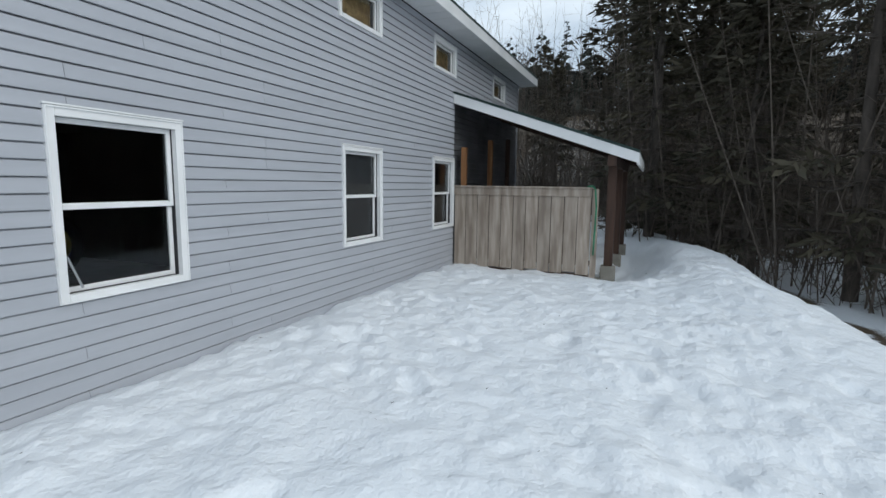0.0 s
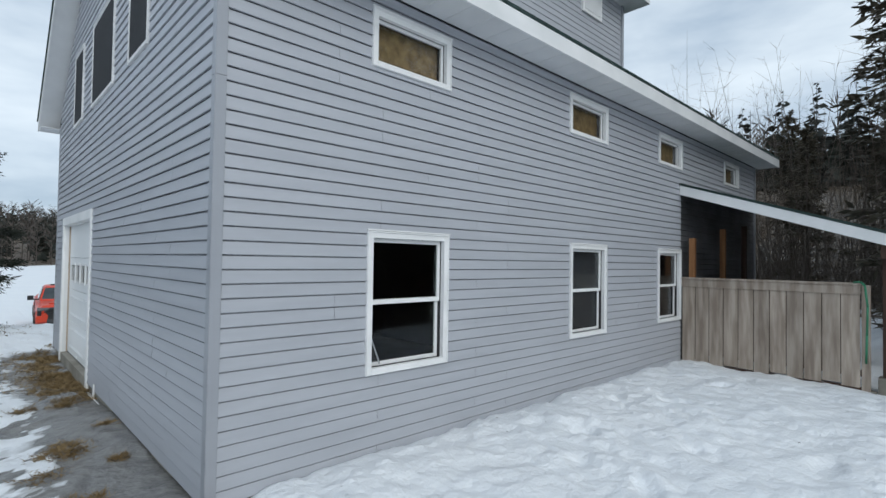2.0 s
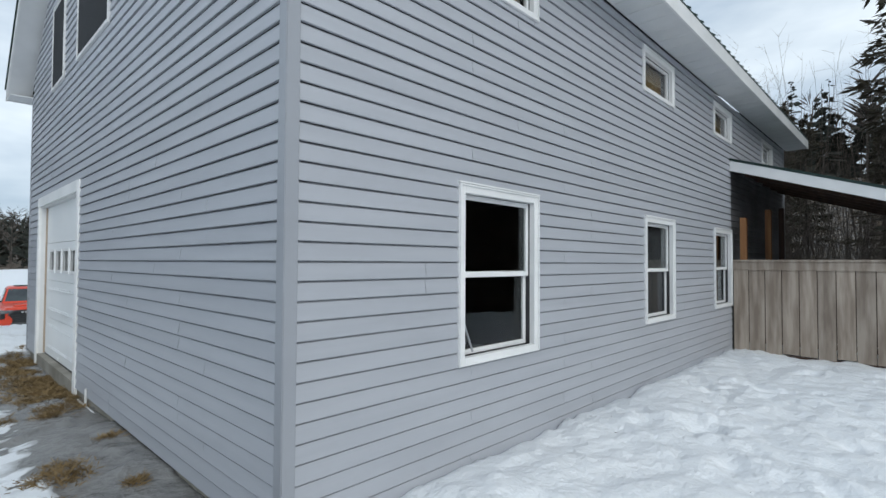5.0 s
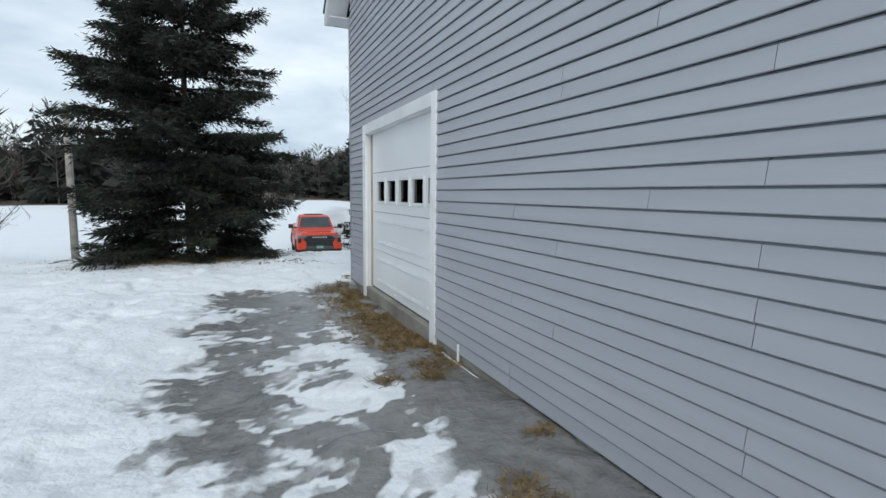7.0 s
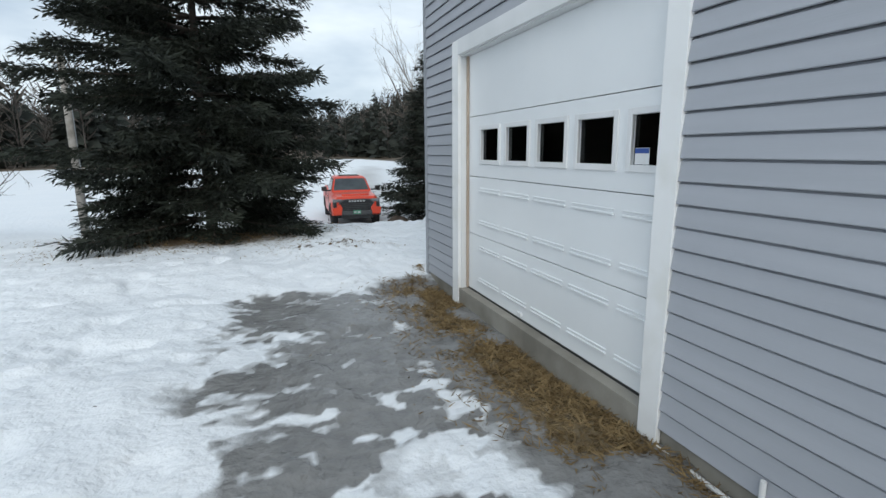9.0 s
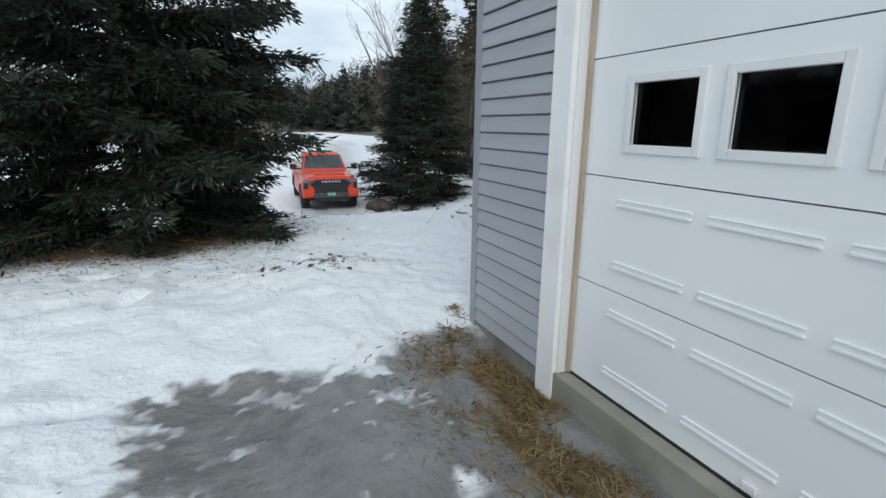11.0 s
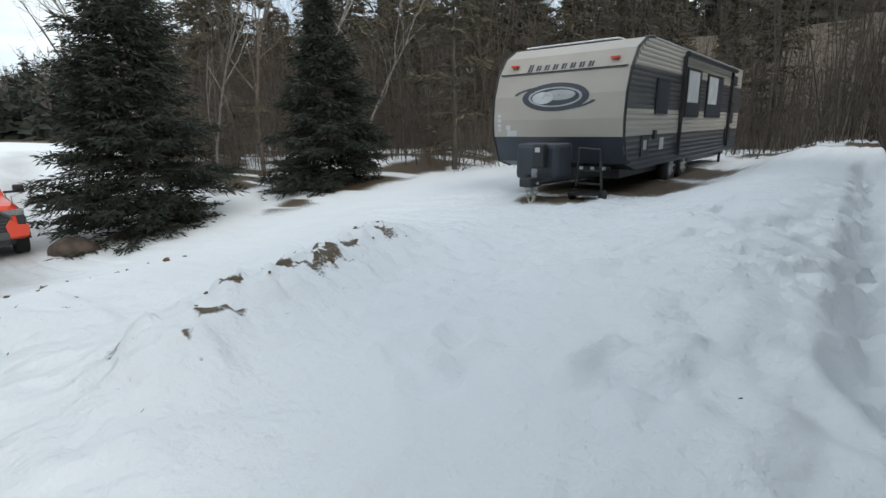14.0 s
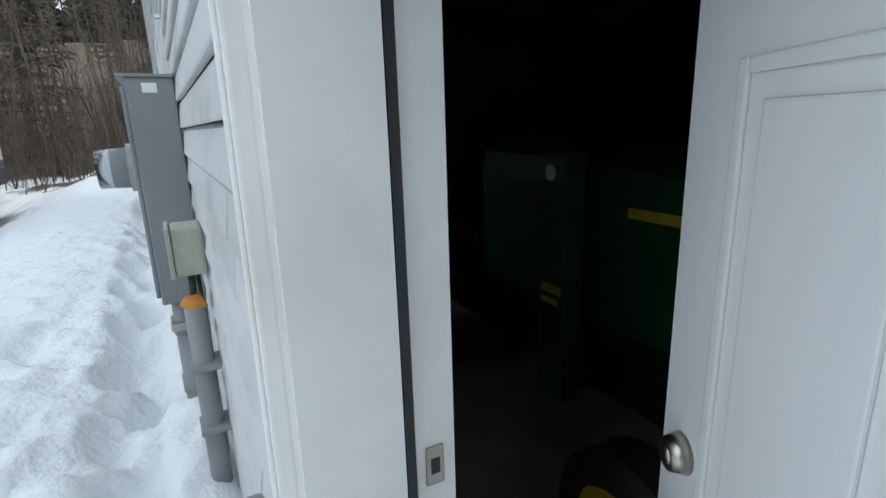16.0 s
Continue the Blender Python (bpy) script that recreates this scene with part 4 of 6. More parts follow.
def spruce_meshes(seed, H, R, start=0.25, gap=0.27, per=9, fine=0.10, blade=0.30, width=0.028, ragged=0.25, dead=0.0, subs=2, needles=None, taper=0.85, full=1.0):
    """Trunk with limbs, and a crown of drooping needle sprays with an uneven outline."""
    rng = np.random.default_rng(seed)
    tops, tips, r0, r1, bases, ways, lens, wids = [], [], [], [], [], [], [], []
    z = start
    while z < H - 0.15:
        f = 1 - z / H
        reach = R * min(1.0, full * f) ** taper * (0.88 + 0.12 * math.sin(z * 5.1))
        n = max(4, int(per * (0.45 + 0.55 * f)))
        for k in range(n):
            az = rng.uniform(0, 2 * math.pi)
            l = reach * (1 + rng.uniform(-ragged * 1.6, ragged))
            rise = rng.uniform(-0.12, 0.10) + 0.55 * (1 - f) ** 2
            drop = 0.26 * f
            s = np.linspace(0.0, 1.0, 6)
            spine = np.stack([np.cos(az) * l * s, np.sin(az) * l * s, z + l * (rise * s - drop * s ** 2 + 0.16 * f * s ** 3.2)], 1)
            tops.append(spine[:-1]); tips.append(spine[1:])
            rad = 0.012 + 0.012 * l
            r0.append(rad * (1 - s[:-1] * 0.85)); r1.append(rad * (1 - s[1:] * 0.85))
            if z < dead and rng.random() < 0.75:
                m = int(l / 0.1)
                t = rng.uniform(0.3, 1.0, m)
                p = np.stack([np.interp(t, s, spine[:, i]) for i in range(3)], 1)
                q = p + rng.normal(size=(m, 3)) * 0.22
                tops.append(p); tips.append(q); r0.append(np.full(m, 0.006)); r1.append(np.full(m, 0.002))
                continue
            m = max(4, int(l / fine))
            t = np.repeat(np.linspace(0.18, 1.0, m), 3) + rng.uniform(-0.02, 0.02, m * 3)
            p = np.stack([np.interp(t, s, spine[:, i]) for i in range(3)], 1)
            sd = np.tile([-1.0, 1.0, 0.0], m)
            out = np.array([math.cos(az), math.sin(az), 0.0])
            lat = np.array([-math.sin(az), math.cos(az), 0.0])
            tw = (0.28 + 0.5 * (1 - t)) * min(1.0, l)
            w = out * (0.75 + 0.3 * rng.random((m * 3, 1))) + lat * (sd * 0.9)[:, None] + np.stack([np.zeros(m * 3), np.zeros(m * 3), rng.uniform(-0.55, 0.15, m * 3) - 0.15 * (sd == 0)], 1)
            for q in range(subs):
                off = w / np.linalg.norm(w, axis=1, keepdims=True) * (tw * q / max(1, subs - 1) * rng.uniform(0.6, 1.0, m * 3))[:, None]
                bases.append(p + off + rng.normal(size=p.shape) * 0.025)
                ways.append(w + rng.normal(size=w.shape) * 0.32)
                lens.append(blade * (0.6 + 0.8 * rng.random(m * 3)))
                wids.append(width * (0.7 + 0.6 * rng.random(m * 3)))
        z += gap * (0.55 + 0.45 * f) * rng.uniform(0.8, 1.2)
    n = 60
    bases.append(np.stack([np.zeros(n), np.zeros(n), rng.uniform(H - 0.7, H, n)], 1))
    w = rng.normal(size=(n, 3)) * [1, 1, 0.4] + [0, 0, 0.7]
    ways.append(w); lens.append(np.full(n, blade * 0.8)); wids.append(np.full(n, width))
    zt = np.linspace(-0.3, H, 9)
    rt = 0.016 * H * (1 - zt / H * 0.97) * 0.72
    wob = np.cumsum(rng.normal(size=(9, 2)) * 0.02, 0)
    tp = np.stack([wob[:, 0], wob[:, 1], zt], 1)
    rows = [[tp[i] + rt[i] * np.array([math.cos(a), math.sin(a), 0]) for a in np.linspace(0, 2 * math.pi, 10)[:-1]] for i in range(9)]
    tco = np.array(rows).reshape(-1, 3)
    tf = np.array([[i * 9 + k, i * 9 + (k + 1) % 9, (i + 1) * 9 + (k + 1) % 9, (i + 1) * 9 + k] for i in range(8) for k in range(9)])
    sco, sf = sticks(np.concatenate(tops), np.concatenate(tips), np.concatenate(r0), np.concatenate(r1))
    trunk = mesh_from("trunk", np.concatenate([tco, sco]), np.concatenate([tf, sf + len(tco)]), BARK, True)
    co, f = blades(np.concatenate(bases), np.concatenate(ways), np.concatenate(lens), np.concatenate(wids), rng)
    return trunk, mesh_from("crown", co, f, needles or NEEDLE)


def bare_meshes(seed, H, spread=0.5, depth=5, lean=0.1, kids=4, stems=1, mat=None):
    """A leafless tree or shrub: forking tapered stems down to fine twigs."""
    rng = np.random.default_rng(seed)
    A, B, RA, RB = [], [], [], []

    def grow(p, d, l, r, k):
        n = 3 if k > 1 else 2
        pts = [p]
        for i in range(n):
            d = d + rng.normal(size=3) * 0.10 + [0, 0, 0.05]
            d = d / np.linalg.norm(d)
            pts.append(pts[-1] + d * l / n)
        for i in range(n):
            A.append(pts[i]); B.append(pts[i + 1])
            RA.append(r * (1 - 0.6 * i / n)); RB.append(r * (1 - 0.6 * (i + 1) / n))
        if k == 0:
            return
        for i in range(kids + (2 if k >= depth - 1 else 0)):
            t = rng.uniform(0.3, 1.0) * n
            j = min(int(t), n - 1)
            q = pts[j] + (pts[j + 1] - pts[j]) * (t - j)
            e = d * 0.75 + rng.normal(size=3) * spread + [0, 0, 0.15]
            grow(q, e / np.linalg.norm(e), l * rng.uniform(0.38, 0.62), max(r * 0.42, 0.0035), k - 1)

    for s in range(stems):
        d = np.array([0, 0, 1.0]) + rng.normal(size=3) * (lean if stems == 1 else 0.35)
        off = np.zeros(3) if stems == 1 else rng.normal(size=3) * [0.15, 0.15, 0]
        grow(np.array([0, 0, -0.2]) + off, d / np.linalg.norm(d), H * (0.62 if stems == 1 else rng.uniform(0.4, 0.6)), 0.0088 * H if stems == 1 else 0.013, depth - 1)
    co, f = sticks(np.array(A), np.array(B), np.array(RA), np.array(RB))
    return mesh_from("branches", co, f, mat or TWIG)


def spruce(name, meshes, x, y, label, scale=1.0, rz=0.0, group=""):
    ob = empty(name, pose(x, y, float(plain(x, y)) - 0.05, rz=rz) @ Matrix.Diagonal((scale, scale, scale, 1)))
    tagged(ob, label, "spruce tree", group)
    for part_name, me in zip(("trunk", "crown"), meshes):
        new(part_name, me).parent = ob
    return ob


spruce("spruce_tree", spruce_meshes(7, 8.7, 2.1, 0.1, 0.28, 11, 0.032, 0.12, 0.013, 0.24, subs=6, taper=1.0, full=1.75), -2.68, 12.75, "large dark green spruce with drooping ragged boughs")
spruce("spruce_tree", spruce_meshes(17, 7.6, 2.35, 0.12, 0.2, 12, 0.07, 0.2, 0.018, 0.22, subs=3, full=1.15), 5.4, 23.4, "dark green spruce beside a boulder on the snow")
spruce("spruce_tree", spruce_meshes(27, 5.7, 1.95, 0.1, 0.19, 12, 0.07, 0.2, 0.018, 0.22, subs=3, full=1.15), 10.4, 21.7, "smaller dense spruce at the edge of the woods")

forest_spruce = [spruce_meshes(40 + i, 11 + 1.5 * i, 2.2 + 0.25 * i, 0.9, 0.55, 6, 0.19, 0.38, 0.05, 0.35, dead=5.5, needles=NEEDLE_WOODS) for i in range(3)]
forest_bare = [bare_meshes(60 + i, 7.5 + 1.2 * i, 0.42, 5, 0.08, 3, mat=GREYBARK if i == 2 else TWIG) for i in range(4)]
shrub = [bare_meshes(80 + i, 2.4, 0.5, 4, 0.2, 3, stems=6) for i in range(3)]
saplings = [bare_meshes(90 + i, 4.5, 0.3, 4, 0.06, 4) for i in range(2)]


def scatter(n, inside, box_, seed, gap=1.2):
    rng, got = random.Random(seed), []
    for _ in range(n * 30):
        if len(got) >= n:
            break
        x, y = rng.uniform(box_[0], box_[1]), rng.uniform(box_[2], box_[3])
        if inside(x, y) and all((x - a) ** 2 + (y - b) ** 2 > gap * gap for a, b in got):
            got.append((x, y))
    return got


def in_southeast(x, y):
    return (x - 11) + (-y - 5) * 0.8 > 0 and y < -2.2


def in_east(x, y):
    return x > 20.5 and y < 30


def in_northeast(x, y):
    return y > 18.2 and x > 8.2 and (x - 10.4) ** 2 + (y - 21.7) ** 2 > 14 and (x - 5.4) ** 2 + (y - 23.4) ** 2 > 9 and x > 0.25 * (y - 18) + 4


def plant(spots, seed, share, tall=1.0):
    rng = random.Random(seed)
    for x, y in spots:
        u = rng.random()
        if u < share:
            spruce("spruce_tree", forest_spruce[rng.randrange(3)], x, y, "tall forest spruce with dead lower twigs", rng.uniform(0.75, 1.15) * tall, rng.uniform(0, 360), "spruces of the woods")
        else:
            me = forest_bare[rng.randrange(4)] if u < 0.93 else saplings[rng.randrange(2)]
            ob = new("bare_tree", me)
            s = rng.uniform(0.75, 1.3) * tall
            ob.matrix_basis = pose(x, y, float(plain(x, y)) - 0.05, rz=rng.uniform(0, 360)) @ Matrix.Diagonal((s, s, s, 1))
            tagged(ob, "leafless grey-brown woodland tree", "bare tree", "bare trees of the woods")


plant(scatter(62, in_southeast, (6, 34, -24, -2), 1, 1.3), 2, 0.68)
plant(scatter(64, in_east, (20.5, 42, -10, 30), 3, 1.4), 4, 0.42, 0.68)
plant(scatter(95, in_northeast, (8, 46, 18, 52), 5, 1.3), 6, 0.45)
for (x, y) in ((14.6, -3.4), (14.0, -5.8), (17.0, -4.6), (11.6, -7.2)):
    spruce("spruce_tree", forest_spruce[1], x, y, "tall forest spruce with dead lower twigs", 1.0, x * 50, "spruces of the woods")
for x, y, s in ((14.2, 24.5, 0.9), (7.6, 27.0, 1.0), (12.6, 26.0, 1.15)):
    ob = new("bare_tree", forest_bare[2])
    ob.matrix_basis = pose(x, y, float(plain(x, y)) - 0.05, rz=x * 31) @ Matrix.Diagonal((s, s, s, 1))
    tagged(ob, "pale leafless tree in front of the dark woods", "bare tree", "bare trees of the woods")
rng_s = random.Random(9)
shrub_spots = scatter(26, lambda x, y: in_northeast(x, y) and y < 23, (8, 26, 18.2, 23), 11, 0.9) + scatter(16, lambda x, y: in_southeast(x, y) and not in_southeast(x - 3, y + 1), (6, 20, -12, -2), 12, 0.8) + scatter(14, lambda x, y: True, (17.8, 21, 6, 16), 13, 0.8) + scatter(12, lambda x, y: True, (-14, -7.5, 13, 19), 14, 0.9)
for x, y in shrub_spots:
    ob = new("bare_shrub", shrub[rng_s.randrange(3)])
    s = rng_s.uniform(0.6, 1.3) * (1.5 if x < -5 else 1.0)
    ob.matrix_basis = pose(x, y, float(plain(x, y)), rz=rng_s.uniform(0, 360)) @ Matrix.Diagonal((s, s, s, 1))
    tagged(ob, "tangled leafless brown shrub in the snow", "shrub", "bare shrubs")


def far_woods():
    """Distant woods on the hills: many spruces and bare crowns in one sheet of stuff."""
    rng = np.random.default_rng(5)
    n = 7600
    ang, r = rng.uniform(-0.35 * math.pi, 0.85 * math.pi, n), 58 + 272 * rng.random(n) ** 1.5
    ang[::8] = rng.uniform(0, 2 * math.pi, len(ang[::8]))
    x, y = 4 + r * np.cos(ang), 6 + r * np.sin(ang)
    edge = np.where((y > 0) & (x < 40), np.where(x > -12, 104 + 0.25 * np.abs(x - 10), 74), 62)
    edge = np.where((y < 0) & (x < 0), 60, edge)
    keep = (r > edge) & ~((y > 0) & (x > -14) & (x < 6 + 0.22 * y) & (y < 108))
    x, y, r = x[keep], y[keep], r[keep]
    z = plain(x, y)
    h = rng.uniform(6, 13, len(x))
    dark = rng.random(len(x)) < 0.62
    for sel, mat, name, k, label in ((dark, NEEDLE_FAR, "far_spruce_woods", 36, "distant dark spruce woods on the hills"), (~dark, TWIG_FAR, "far_bare_woods", 36, "distant grey-brown leafless woods on the hills")):
        px, py, pz, hh = x[sel], y[sel], z[sel], h[sel]
        m = len(px)
        t = rng.random((m, k)) ** 0.8
        a = rng.uniform(0, 2 * math.pi, (m, k))
        w = (1 - t) * 0.24 * hh[:, None] if mat is NEEDLE_FAR else 0.16 * hh[:, None] * np.sin(np.clip(t * 2.6, 0.4, 2.9))
        base = np.stack([px[:, None] + 0.1 * w * np.cos(a), py[:, None] + 0.1 * w * np.sin(a), pz[:, None] + hh[:, None] * t], -1).reshape(-1, 3)
        dz = -0.3 if mat is NEEDLE_FAR else 0.9
        way = np.stack([np.cos(a), np.sin(a), np.full(a.shape, dz)], -1).reshape(-1, 3)
        ln = (w + 0.35).reshape(-1)
        co, f = blades(base, way, ln * 1.15, ln * (0.36 if mat is NEEDLE_FAR else 0.06), rng)
        tco, tf = sticks(np.stack([px, py, pz - 1], 1), np.stack([px, py, pz + hh], 1), 0.13, 0.02)
        tagged(new(name, mesh_from(name, np.concatenate([co, tco]), np.concatenate([f, tf + len(co)]), mat)), label, "woods", kind="stuff")


far_woods()


def thicket(name, inside, box_, n, seed, label, tall=5.0):
    """Dense leafless young growth between the trees."""
    rng = np.random.default_rng(seed)
    x, y = rng.uniform(box_[0], box_[1], n * 3), rng.uniform(box_[2], box_[3], n * 3)
    keep = np.array([inside(a, b) for a, b in zip(x, y)])
    x, y = x[keep][:n], y[keep][:n]
    z, h = plain(x, y), 1.5 + tall * rng.random(len(x)) ** 1.4
    foot = np.stack([x, y, z - 0.1], 1)
    tip = foot + np.stack([rng.normal(0, 0.16, len(x)) * h, rng.normal(0, 0.16, len(x)) * h, h], 1)
    co, f = sticks(foot, tip, 0.004 + 0.0025 * h, 0.002)
    k = 16
    t = rng.uniform(0.15, 1.0, (len(x), k))
    base = (foot[:, None] + (tip - foot)[:, None] * t[..., None]).reshape(-1, 3)
    way = rng.normal(size=base.shape) * [1, 1, 0.5] + [0, 0, 0.55]
    ln = (rng.uniform(0.25, 0.5, t.shape) * (1.2 - t) * h[:, None] * 0.55 + 0.15).reshape(-1)
    bco, bf = sticks(base, base + way / np.linalg.norm(way, axis=1, keepdims=True) * ln[:, None], 0.005, 0.0015)
    tagged(new(name, mesh_from(name, np.concatenate([co, bco]), np.concatenate([f, bf + len(co)]), TWIG)), label, "thicket", kind="stuff")


thicket("northeast_thicket", lambda a, b: in_northeast(a, b) and b > 19.5, (8, 40, 18.5, 46), 2900, 71, "dense leafless brown undergrowth of the woods", 8.0)
thicket("east_thicket", lambda a, b: a > 20, (20, 36, -8, 26), 2300, 72, "dense leafless brown undergrowth of the woods", 9.0)
thicket("southeast_thicket", lambda a, b: in_southeast(a - 0.8, b), (8, 30, -20, -2), 1500, 73, "dense leafless brown undergrowth of the woods", 8.0)

# ---- truck ----
RED = surface("orange_red_car_paint", (0.62, 0.055, 0.022), (0.68, 0.065, 0.028), 1.5, 0.28, fine=200, bump=0.02)
CHROME = surface("dark_grey_trim", (0.05, 0.052, 0.055), (0.075, 0.077, 0.08), 3.0, 0.4)
LAMP = surface("lamp_lens", (0.10, 0.105, 0.11), (0.2, 0.21, 0.22), 9.0, 0.15)
GREENPLATE = surface("green_plate", (0.06, 0.22, 0.14), (0.08, 0.27, 0.18), 5.0, 0.4)
LETTER = surface("grey_lettering", (0.42, 0.43, 0.44), (0.5, 0.51, 0.52), 5.0, 0.4)


def wheel(name, parent, x, y, z, r, w, rim):
    """A tyre with a rim; the axle lies along x."""
    bm = bmesh.new()
    prof = [(-w / 2, r * 0.62), (-w / 2, r * 0.9), (-w * 0.36, r), (w * 0.36, r), (w / 2, r * 0.9), (w / 2, r * 0.62)]
    seg = 28
    ring(bm, [[(x + px, y + pr * math.cos(a), z + pr * math.sin(a)) for px, pr in prof] for a in np.linspace(0, 2 * math.pi, seg + 1)], False)
    bmesh.ops.remove_doubles(bm, verts=bm.verts, dist=1e-4)
    wh = empty(name)
    wh.parent = parent
    part("tyre", bm, RUBBER, wh, smooth=True)
    bm = bmesh.new()
    tube(bm, (x - w * 0.3, y, z), (x + w * 0.3, y, z), r * 0.63, seg=24)
    for k in range(6):
        a = k * math.pi / 3
        for s in (-1, 1):
            tube(bm, (x + s * w * 0.34, y, z), (x + s * w * 0.34, y + r * 0.58 * math.cos(a), z + r * 0.58 * math.sin(a)), r * 0.08, seg=6)
    part("rim", bm, rim, wh)


def pickup():
    """A crew-cab pickup, its nose towards -y, standing on z = 0, front axle at the origin."""
    ob = empty("pickup_truck", pose(1.93, 24.0, float(plain(1.93, 24.0)) + 0.0, rz=-3.5))
    tagged(ob, "orange-red crew cab pickup truck parked on the snowy drive", "pickup truck")

    def loft(name, rows, mat, parent, label="", bevel=0.0):
        """Cross-sections across x at stations along y: (y, half width low, half width high, z low, z high)."""
        bm = bmesh.new()
        secs = []
        for y, wl, wh, z0, z1 in rows:
            r = min(0.12, (z1 - z0) * 0.3)
            secs.append([(-wl, y, z0), (-wl, y, z0 + (z1 - z0) * 0.45), (-wh, y, z1 - r), (-wh + r * 0.9, y, z1), (0, y, z1 + 0.015), (wh - r * 0.9, y, z1), (wh, y, z1 - r), (wl, y, z0 + (z1 - z0) * 0.45), (wl, y, z0)])
        ring(bm, secs)
        if bevel:
            bmesh.ops.bevel(bm, geom=[e for e in bm.edges if e.calc_face_angle(0) > 0.6], offset=bevel, segments=2, affect="EDGES")
        return part(name, bm, mat, parent, label, True)

    body = loft("body", [(-0.86, 0.80, 0.76, 0.52, 1.16), (-0.78, 0.93, 0.86, 0.48, 1.24), (-0.45, 1.0, 0.92, 0.46, 1.28), (0.9, 1.0, 0.93, 0.46, 1.33), (1.0, 1.0, 0.95, 0.46, 1.33), (3.2, 1.0, 0.95, 0.46, 1.33), (3.3, 1.0, 0.96, 0.48, 1.36), (4.9, 0.99, 0.96, 0.5, 1.38), (4.98, 0.95, 0.92, 0.55, 1.32)], RED, ob, "orange-red painted body", 0.02)
    body.data.polygons.foreach_set("use_smooth", [False] * len(body.data.polygons))
    part("hood_scoop", boxes((-0.55, 0.55, -0.55, 0.7, 1.27, 1.335), bevel=0.03), RED, ob)
    bm = bmesh.new()
    rows = [[(-0.86, 0.78, 1.30), (0.86, 0.78, 1.30), (0.86, 3.15, 1.30), (-0.86, 3.15, 1.30)], [(-0.68, 1.42, 1.90), (0.68, 1.42, 1.90), (0.68, 2.9, 1.92), (-0.68, 2.9, 1.92)], [(-0.6, 1.62, 1.96), (0.6, 1.62, 1.96), (0.6, 2.75, 1.965), (-0.6, 2.75, 1.965)]]
    ring(bm, rows)
    bmesh.ops.bevel(bm, geom=list(bm.edges), offset=0.03, segments=2, affect="EDGES")
    cab = part("cab", bm, RED, ob)

    def pane(name, pts, mat=GLASS_DARK, th=0.012):
        bm = bmesh.new()
        a, b, c = (Vector(p) for p in pts[:3])
        nrm = (b - a).cross(c - a).normalized()
        ring(bm, [[Vector(p) + nrm * (th * k) for p in pts] for k in (-1, 0.4)])
        return part(name, bm, mat, cab)

    WIND = surface("windscreen_glass", (0.045, 0.055, 0.06), (0.07, 0.085, 0.09), 2.0, 0.08)
    pane("windscreen", [(-0.78, 0.83, 1.335), (0.78, 0.83, 1.335), (0.64, 1.385, 1.865), (-0.64, 1.385, 1.865)], WIND, 0.02)
    for s in (-1, 1):
        pane("side_window", [(s * 0.86, 1.12, 1.36), (s * 0.86, 1.98, 1.36), (s * 0.715, 1.98, 1.86), (s * 0.715, 1.5, 1.86)], WIND, 0.015)
        pane("side_window", [(s * 0.86, 2.06, 1.36), (s * 0.86, 2.9, 1.36), (s * 0.715, 2.78, 1.86), (s * 0.715, 2.06, 1.86)], WIND, 0.015)
        m = part("door_mirror", boxes(*[(*sorted((s * 1.05, s * 1.27)), 0.92, 1.06, 1.36, 1.56)], bevel=0.035), BLACKP, ob, "black door mirror")
        part("mirror_arm", boxes((*sorted((s * 0.86, s * 1.06)), 0.97, 1.03, 1.36, 1.42), bevel=0.01), BLACKP, m)
        part("headlight", boxes((*sorted((s * 0.56, s * 0.95)), -0.872, -0.66, 1.02, 1.15), bevel=0.02), LAMP, ob, "slim grey headlight")
        part("fog_lamp_recess", boxes((*sorted((s * 0.80, s * 0.945)), -0.868, -0.6, 0.80, 1.03), bevel=0.02), BLACKP, ob)
        bm = bmesh.new()
        prism(bm, [(s * 0.62, 0.55), (s * 0.96, 0.55), (s * 0.985, 0.80), (s * 0.80, 0.82), (s * 0.68, 0.95), (s * 0.58, 0.80)], "y", -0.93, -0.70)
        part("bumper_corner", bm, RED, ob, "painted bumper corner")
        for y in (0.0, 3.7):
            bm = bmesh.new()
            pts = [(y + 0.52 * math.cos(a), 0.42 + 0.52 * math.sin(a)) for a in np.linspace(0, math.pi, 13)]
            inn = [(y + 0.45 * math.cos(a), 0.42 + 0.45 * math.sin(a)) for a in np.linspace(math.pi, 0, 13)]
            prism(bm, pts + inn, "x", *sorted((s * 0.98, s * 1.035)))
            part("wheel_arch", bm, BLACKP, ob, "black wheel arch flare")
        for y in (1.02, 2.02, 3.02):
            part("door_gap", boxes((*sorted((s * 0.985, s * 1.003)), y, y + 0.008, 0.55, 1.28)), BLACKP, ob)
        for y in (1.85, 2.85):
            part("door_handle", boxes((*sorted((s * 0.98, s * 1.03)), y - 0.1, y + 0.08, 1.08, 1.11), bevel=0.01), RED, ob)
    gr = bmesh.new()
    prism(gr, [(-0.52, 1.12), (0.52, 1.12), (0.68, 1.0), (0.70, 0.80), (0.56, 0.66), (-0.56, 0.66), (-0.70, 0.80), (-0.68, 1.0)], "y", -0.90, -0.84)
    grille = part("grille", gr, BLACKP, ob, "large black mesh grille")
    frame_bm = bmesh.new()
    loop = [(-0.52, 1.13), (0.52, 1.13), (0.69, 1.0), (0.71, 0.80), (0.57, 0.65), (-0.57, 0.65), (-0.71, 0.80), (-0.69, 1.0)]
